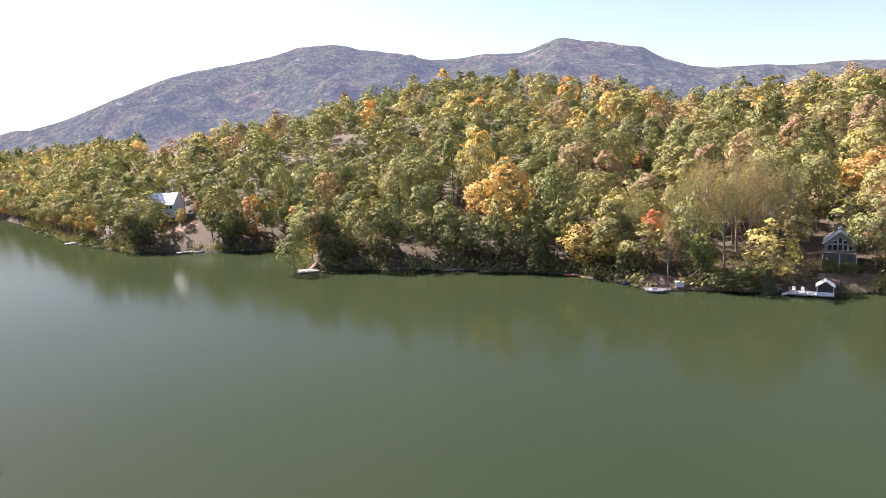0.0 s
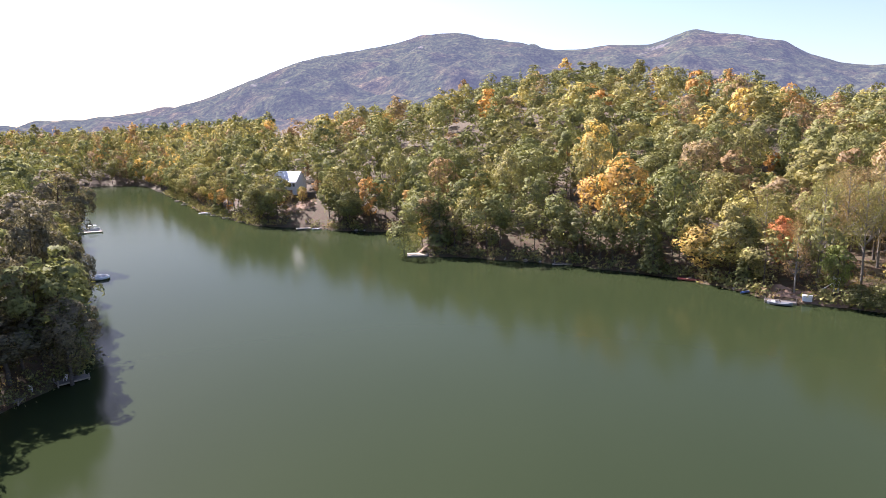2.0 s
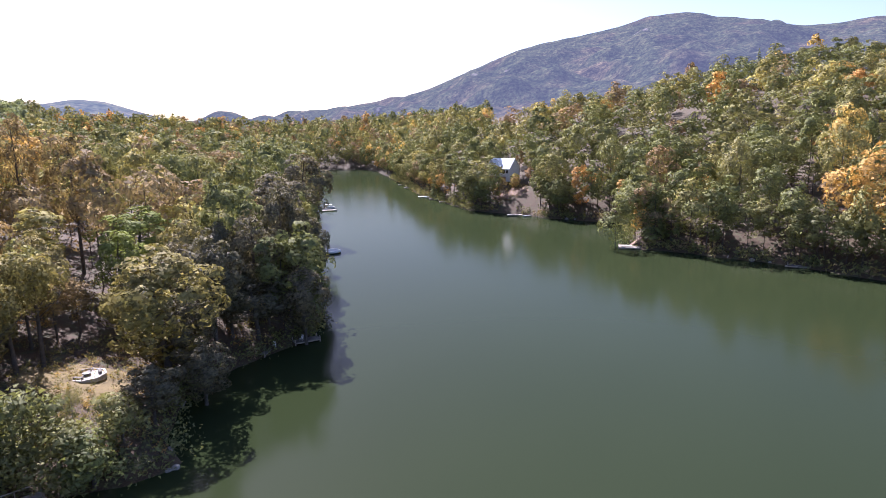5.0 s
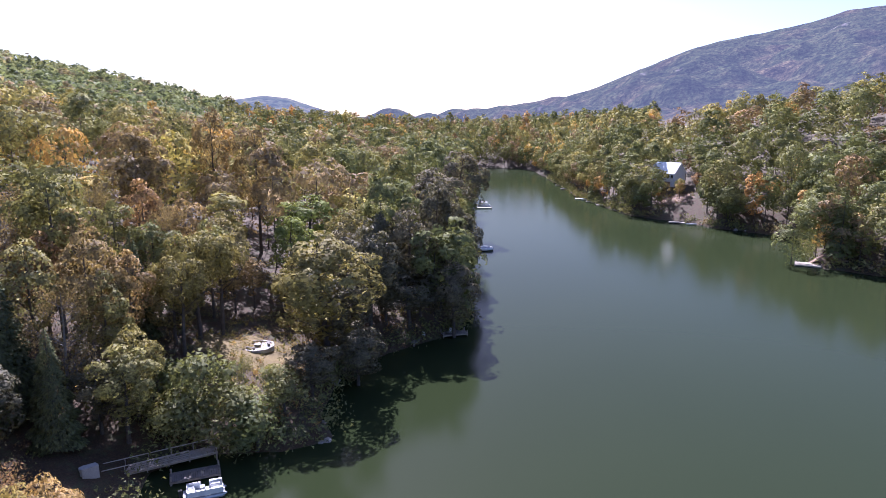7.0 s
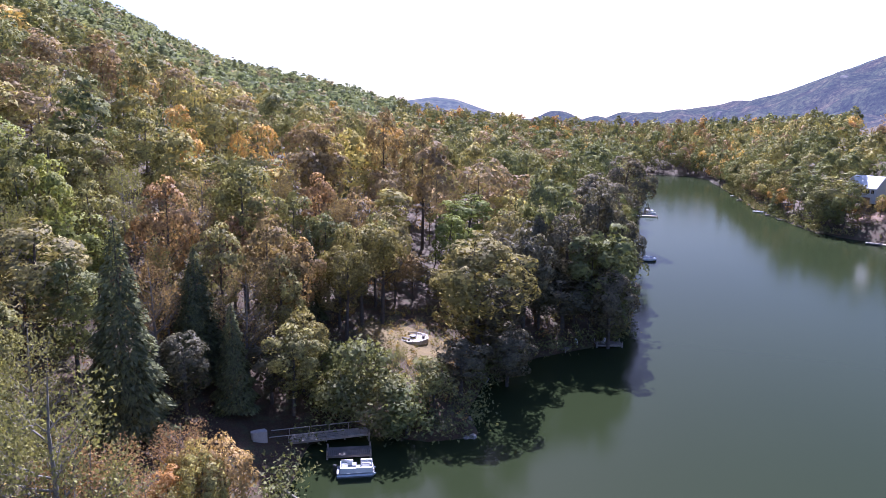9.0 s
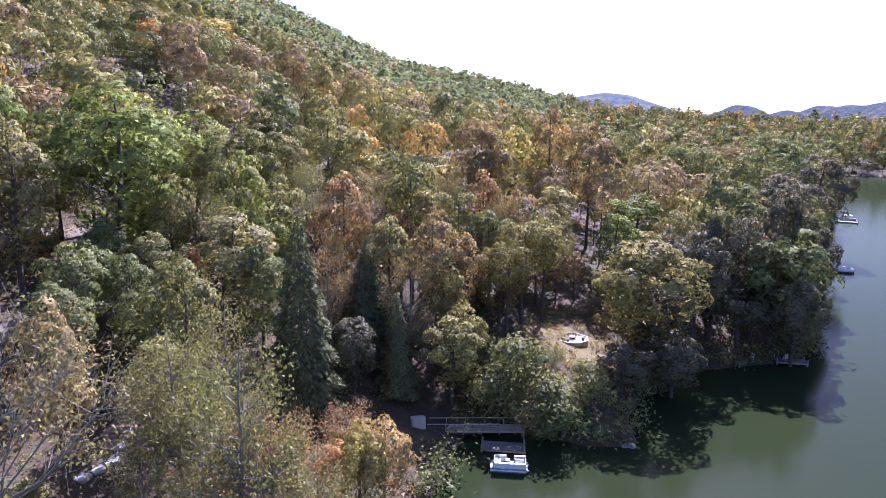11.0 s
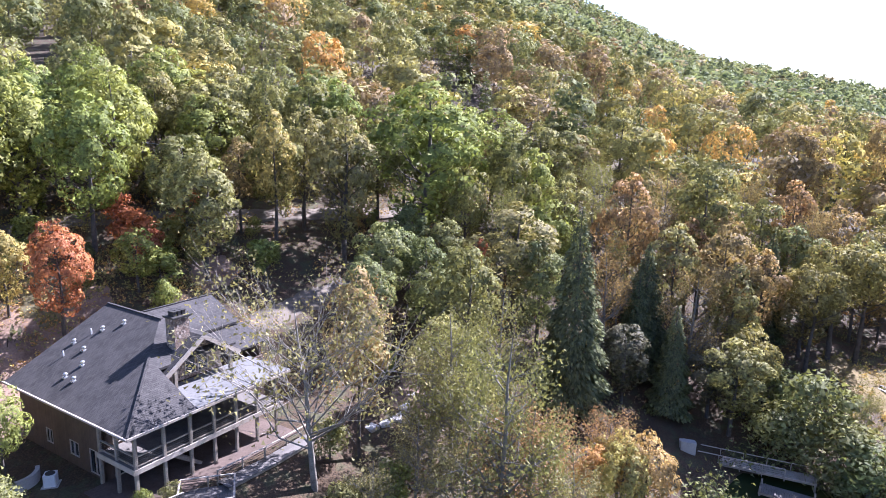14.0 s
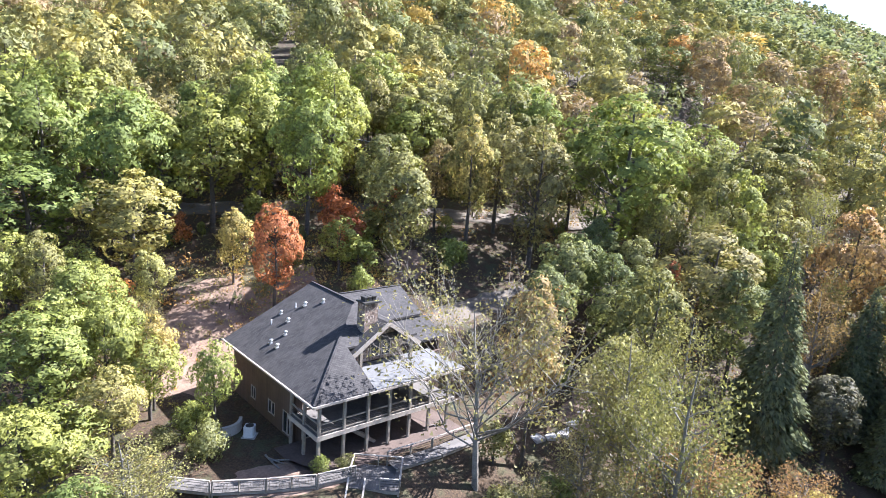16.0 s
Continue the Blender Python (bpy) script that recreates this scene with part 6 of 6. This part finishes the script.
# ---- far shore docks and boats ----
dock(-50.2, 201.6, 14, 6.8, 4.6, M_PALE_DECK, "square pale swim dock off the rocky point", 0.5)
dock(-44.5, 203.8, 14, 5.0, 1.6, M_DECK, "narrow grey gangway from the rocky point", 0.6)
dock(-3.2, 192.6, 1, 5.6, 2.4, M_DECK, "small grey dock with a lift in the shade", 0.5)
skiff = thing("skiff", "small pale skiff tied to a shaded dock", "boat", -4.8, 191.4, 0.0, 8)
part("hull", hull(3.4, 1.3, 0.5), M_TRIM, skiff)
part("thwart", Solid().box(-0.15, 0.15, -0.5, 0.5, 0.42, 0.47), M_TIMBER, skiff)
canoe = thing("canoe", "long faded red canoe drawn up along the bank", "canoe", 29.6, 175.2, 0.05, -14)
part("hull", hull(6.2, 1.1, 0.55, 13), M_RED, canoe)
for sx in (-1.4, 1.4):
    part("thwart", Solid().box(sx - 0.1, sx + 0.1, -0.45, 0.45, 0.5, 0.54), M_TIMBER, canoe)
kayak = thing("kayak", "blue kayak lying tilted on the bank", "kayak", 40.6, 163.6, 0.1, 40)
part("hull", hull(4.0, 0.85, 0.34, 11), M_BLUE, kayak)
part("deck", Solid().box(-1.5, -0.5, -0.3, 0.3, 0.30, 0.36, 0.1).box(0.5, 1.5, -0.3, 0.3, 0.30, 0.36, 0.1), M_BLUE, kayak)
dock(46.0, 155.4, -16, 6.6, 2.2, M_DECK, "grey dock with a moored runabout", 0.5)
runabout = thing("runabout", "grey and white runabout tied to a dock", "boat", 45.2, 153.2, 0.0, -16)
part("hull", hull(5.2, 1.9, 0.75, 11), M_GREY, runabout)
part("windscreen", Solid().slab([(0.2, -0.7, 0.8), (0.2, 0.7, 0.8), (-0.15, 0.6, 1.25), (-0.15, -0.6, 1.25)], 0.04), M_GLASS, runabout)
part("bench", Solid().box(-1.6, -0.9, -0.65, 0.65, 0.45, 0.85, 0.08), M_WHITE, runabout)
chest = thing("storage_box", "white storage box standing on the bank", "box", 51.6, 155.6, float(land(51.6, 155.6)), -18)
part("body", Solid().box(-1.0, 1.0, -0.6, 0.6, 0, 1.2, 0.06), M_WHITE, chest)
part("lid", Solid().box(-1.05, 1.05, -0.65, 0.65, 1.2, 1.32, 0.06), M_WHITE, chest)
slide = thing("play_slide", "white and green play slide under the trees", "slide", 57.6, 157.6, float(land(57.6, 157.6)), -20)
part("chute", Solid().slab([(-2.2, -0.35, 0.4), (-0.2, -0.35, 2.2), (-0.2, 0.35, 2.2), (-2.2, 0.35, 0.4)][::-1], 0.1), M_WHITE, slide)
part("tower", Solid().box(-0.2, 1.0, -0.6, -0.5, 0, 3.0).box(-0.2, 1.0, 0.5, 0.6, 0, 3.0).box(-0.2, 1.0, -0.5, 0.5, 2.0, 2.15), M_WHITE, slide)
part("tower_roof", Solid().slab([(-0.4, -0.8, 2.9), (1.2, -0.8, 2.9), (1.2, 0, 3.5), (-0.4, 0, 3.5)], 0.08).slab([(-0.4, 0, 3.5), (1.2, 0, 3.5), (1.2, 0.8, 2.9), (-0.4, 0.8, 2.9)], 0.08), M_WHITE, slide)

# the white floating dock with its covered end
wd = dock(76.8, 143.6, -28, 13, 4.2, M_WHITE, "white floating dock with rails and a covered end", 0.7, "floating_dock", False)
fence_run(wd, [(-6.4, -2.0, 0.7), (1.0, -2.0, 0.7)])
fence_run(wd, [(-6.4, -2.0, 0.7), (-6.4, 2.0, 0.7)])
for cx in (1.6, 6.2):
    for cy in (-1.9, 1.9):
        part("corner_post", Solid().box(cx - 0.1, cx + 0.1, cy - 0.1, cy + 0.1, 0.7, 3.0), M_WHITE, wd)
part("side_panel", Solid().box(1.7, 6.1, -1.98, -1.9, 0.7, 1.5).box(1.7, 6.1, 1.9, 1.98, 0.7, 1.5), M_WHITE, wd)
part("dark_screen", Solid().box(1.7, 6.1, -1.93, -1.88, 1.5, 2.9).box(6.08, 6.14, -1.8, 1.8, 1.5, 2.9).box(1.66, 1.72, -1.8, 1.8, 1.5, 2.9), M_DARK, wd, "dark screened opening")
part("dock_roof", Solid().slab([(1.1, 2.5, 2.95), (1.1, -2.5, 2.95), (3.9, -2.5, 4.5), (3.9, 2.5, 4.5)], 0.12).slab([(3.9, 2.5, 4.5), (3.9, -2.5, 4.5), (6.7, -2.5, 2.95), (6.7, 2.5, 2.95)], 0.12), M_WHITE, wd, "white pitched metal roof")
part("boat_ramp", Solid().slab([(-8.6, -2.0, 0.2), (-6.4, -2.0, 0.75), (-6.4, 0.6, 0.75), (-8.6, 0.6, 0.2)], 0.25), M_WHITE, wd)
wd.scale = (0.68, 0.72, 0.85)
for dx in (-3.3, -1.5):
    chair = thing("deck_chair", "white plastic chair on the floating dock", "chair", 76.8 + dx * math.cos(radians(-28)), 143.6 + dx * math.sin(radians(-28)) + 0.5, 0.6, -28, "chairs on the docks")
    part("seat", Solid().box(-0.35, 0.35, -0.3, 0.3, 0.4, 0.48, 0.05), M_WHITE, chair)
    part("backrest", Solid().slab([(-0.35, 0.25, 0.48), (0.35, 0.25, 0.48), (0.33, 0.5, 1.15), (-0.33, 0.5, 1.15)], 0.06), M_WHITE, chair)
    for lx in (-0.3, 0.3):
        for ly in (-0.25, 0.25):
            part("leg", Solid().box(lx - 0.04, lx + 0.04, ly - 0.04, ly + 0.04, 0, 0.42), M_WHITE, chair)
patch("beach", 97, 143, 12, 3.2, -14, M_DRY_GRASS, "strip of dry sunlit grass by the water", "lawn", 0.1)
for x, y, turn, long, wide, material, label in ((-112, 253.5, 22, 6.6, 2.4, M_PALE_DECK, "pale dock below the white house"), (-164, 283.0, 32, 5.2, 2.0, M_PALE_DECK, "small pale dock on the far shore"),
                                               (-186.5, 300.0, 36, 6.0, 2.2, M_WHITE, "small white dock on the far shore"), (-176, 292.0, 34, 4.2, 1.8, M_DECK, "small grey dock on the far shore"),
                                               (-222, 338.5, 40, 5.0, 2.2, M_DECK, "grey dock near the head of the lake"), (-238, 356, 42, 5.0, 2.2, M_PALE_DECK, "pale dock near the head of the lake")):
    dock(x, y, turn, long, wide, material, label, 0.5, "dock", False)
for x, y, turn in ((-106, 252.6, 30), (-183, 299, 20)):
    skiff = thing("skiff", "small white skiff tied near a far dock", "boat", x, y, 0.0, turn)
    part("hull", hull(4.2, 1.6, 0.6), M_WHITE, skiff)
    part("thwart", Solid().box(-0.2, 0.2, -0.6, 0.6, 0.5, 0.56), M_TIMBER, skiff)

# ---- far houses ----


def house(name, label, x, y, z, turn, long, deep, high, rise, wall_mat, roof_mat, windows, overhang=0.5):
    """A gabled house, ridge along its length, with windows cut into the front."""
    ob = thing(name, label, "house", x, y, z, turn)
    holes = [(-long / 2 + u0 * long, -long / 2 + u1 * long, z0, z1) for u0, u1, z0, z1 in windows]
    part("front_wall", Solid().wall_x(-long / 2, long / 2, -deep / 2, 0.2, -4, high, holes), wall_mat, ob)
    part("back_wall", Solid().box(-long / 2, long / 2, deep / 2 - 0.2, deep / 2, -4, high), wall_mat, ob)
    for s in (-1, 1):
        end = Solid().prism([(-deep / 2 + 0.2, -4), (deep / 2 - 0.2, -4), (deep / 2 - 0.2, high), (0, high + rise * 0.95), (-deep / 2 + 0.2, high)], 0, 0.2)
        end.v = [(s * (long / 2 - 0.2) + (zz if s > 0 else -zz), xx, yy) for xx, yy, zz in end.v]
        part("gable_wall", end, wall_mat, ob)
    o, drop = overhang, overhang * rise / (deep / 2)
    for s in (-1, 1):
        ring = [(-long / 2 - o, s * (deep / 2 + o), high - drop), (long / 2 + o, s * (deep / 2 + o), high - drop), (long / 2 + o, 0, high + rise), (-long / 2 - o, 0, high + rise)]
        part("roof", Solid().slab(ring if s < 0 else ring[::-1], 0.18), roof_mat, ob)
    for a0, a1, z0, z1 in holes:
        window(ob, "x", a0, a1, z0, z1, -deep / 2, -0.03, 2)
    return ob


M_PALE_ROOF = grained("pale_metal_roof", (0.62, 0.63, 0.64), (0.80, 0.80, 0.80), 0.6, 0.5, 6, 0.1, 0.01, 0.0)
wh = house("white_house", "pale two-storey house with a bright metal roof among the trees", -134.0, 290.4, 14.6, -10, 14, 10, 3.6, 5.2, M_WHITE, M_PALE_ROOF,
           ((0.06, 0.16, 0.3, 2.4), (0.2, 0.32, 0.3, 2.4), (0.46, 0.58, 0.6, 2.4), (0.66, 0.78, 0.6, 2.4), (0.84, 0.94, 0.6, 2.4)))
gable = Solid().prism([(-2.5, 3.4), (2.5, 3.4), (2.5, 4.6), (0, 8.2), (-2.5, 4.6)], 0, 0.2)
gable.v = [(x - 4.3, -5.6 + z, y) for x, y, z in gable.v]
part("front_gable_wall", gable, M_WHITE, wh)
for s in (-1, 1):
    ring = [(-4.3 + s * 3.1, -6.3, 4.1), (-4.3 + s * 3.1, -0.6, 4.1), (-4.3, -0.6, 8.55), (-4.3, -6.3, 8.55)]
    part("gable_roof", Solid().slab(ring if s > 0 else ring[::-1], 0.16), M_PALE_ROOF, wh)
    part("bargeboard", Solid().bar((-4.3 + s * 3.1, -6.34, 4.05), (-4.3, -6.34, 8.5), 0.1, 0.3), M_WHITE, wh)
window(wh, "x", -5.5, -3.1, 4.0, 6.2, -5.6, -0.06, 2)
part("terrace", Solid().box(-7.5, 5, -9, -5.7, -4.0, -1.2), M_EARTH, wh, "pinkish earth terrace below the house")
wh.scale = (0.85, 0.85, 0.85)
patch("clay_bank", -122, 274, 7, 5, 30, M_EARTH, "bare bank and pale rocks below the white house", "bank", 0.12)
for x, y, rx, ry, turn in ((56, 155.5, 8, 2.2, -18), (66, 151, 7, 2.4, -16), (46, 160.5, 4, 2.6, -35), (-46, 205, 5, 2.4, 5), (-60, 236, 2.4, 7, 15), (88, 148, 7, 2.4, -14)):
    patch("earth_bank", x, y, rx, ry, turn, M_EARTH, "bare reddish earth bank above the waterline", "bank", 0.1)
M_WEATHERED = rows_material("weathered_boards", (0.19, 0.17, 0.155), (0.29, 0.265, 0.24), 0.2, 0.85, 0.4)
gl = house("gabled_lake_house", "grey lake house with a glazed gable and balcony", 89.5, 155.5, 5.6, 60, 9, 8, 5.6, 3.4, M_WEATHERED, M_GREY, ((0.1, 0.3, 0.4, 2.2), (0.6, 0.8, 0.4, 2.2)))
for k in range(5):
    x = -3.2 + 1.3 * k
    top = 5.4 + (3.2 - abs(x + 0.6)) * 0.75
    pane = part("gable_window", Solid().box(-4.62, -4.5, x, x + 1.1, 3.2, 4.9), M_WHITE, gl, "tall dark gable window with a white frame")
    part("pane", Solid().box(-4.66, -4.63, x + 0.08, x + 1.02, 3.28, 4.82), M_GLASS, pane)
for k in range(3):
    x = -1.9 + 1.3 * k
    pane = part("gable_window", Solid().box(-4.62, -4.5, x, x + 1.1, 5.2, 7.0 - 0.8 * abs(k - 1)), M_WHITE, gl)
    part("pane", Solid().box(-4.66, -4.63, x + 0.08, x + 1.02, 5.28, 6.9 - 0.8 * abs(k - 1)), M_GLASS, pane)
for s in (-1, 1):
    part("bargeboard", Solid().bar((-5.05, 4.5 * s, 5.2), (-5.05, 0, 9.05), 0.12, 0.4), M_WHITE, gl)
part("balcony", Solid().box(-7.0, -4.5, -4.4, 4.4, 2.5, 2.7), M_DECK, gl)
fence_run(gl, [(-6.9, -4.3, 2.7), (-6.9, 4.3, 2.7)])
for y in (-4.2, 0, 4.2):
    part("balcony_post", Solid().box(-6.95, -6.75, y - 0.1, y + 0.1, -3, 2.5), M_WHITE, gl)
part("chimney", Solid().box(1.0, 2.0, 0.8, 1.8, 5, 10.2), M_STONE, gl)
gl.scale = (0.8, 0.8, 0.8)
house("shore_cabin", "low brown cabin half hidden by the trees", 76, 188, float(land(76, 188)) + 0.5, -30, 13, 8, 2.8, 2.4, M_SIDING, M_BROWN_ROOF, ((0.1, 0.25, 0.8, 2.0), (0.4, 0.55, 0.8, 2.0), (0.7, 0.85, 0.8, 2.0)))

# ---- rocks along the shores ----
rock_rng = np.random.default_rng(8)
for k in range(34):
    seg = int(rock_rng.choice([9, 10, 11, 12, 13, 14, 15, 16, 6, 7, 31, 32, 33]))
    (ax, ay), (bx, by) = SHORE[seg], SHORE[seg + 1]
    u = rock_rng.random()
    x, y, r = ax + u * (bx - ax), ay + u * (by - ay), rock_rng.uniform(0.35, 0.95)
    lump = Solid().ball(0, 0, 0, r, 0.7, 5, 8)
    lump.v = [tuple(c * (1 + 0.22 * math.sin(7 * c2 + k) + 0.12 * math.sin(13 * c3 + 2 * k)) for c, c2, c3 in ((p[0], p[1], p[2]), (p[1], p[2], p[0]), (p[2], p[0], p[1]))) for p in lump.v]
    me = bpy.data.meshes.new("rock")
    me.from_pydata(lump.v, [], lump.f)
    me.materials.append(M_ROCK)
    rock = tagged(new("rock", me), "grey boulder lying at the waterline", "rock", "rocks along the shore")
    rock.matrix_basis = pose(x, y, 0.1 * r, 0, 0, k * 50)

# ---- utility line above the lodge ----
for x, y in ((-92, -58), (-122, -26)):
    pole = thing("utility_pole", "brown wooden utility pole beside the forest road", "utility pole", x, y, float(land(x, y)), 45)
    part("shaft", Solid().pipe([(0, 0, -0.5), (0, 0, 9.5)], [0.16, 0.1], 8), M_BARK, pole)
    part("crossarm", Solid().box(-1.1, 1.1, -0.06, 0.06, 8.8, 8.95), M_TIMBER, pole)
line = thing("power_line", "thin grey overhead wires between poles", "wires", -92, -58, float(land(-92, -58)) + 8.95)
end = Vector((-30, 32, float(land(-122, -26)) - float(land(-92, -58))))
for o in (-0.9, 0.9):
    pts = [(end.x * u + o * 0.7, end.y * u + o * 0.7, end.z * u - 1.1 * math.sin(math.pi * u)) for u in (0, 0.2, 0.4, 0.6, 0.8, 1)]
    part("wire", Solid().pipe(pts, 0.02, 4), M_GREY, line)
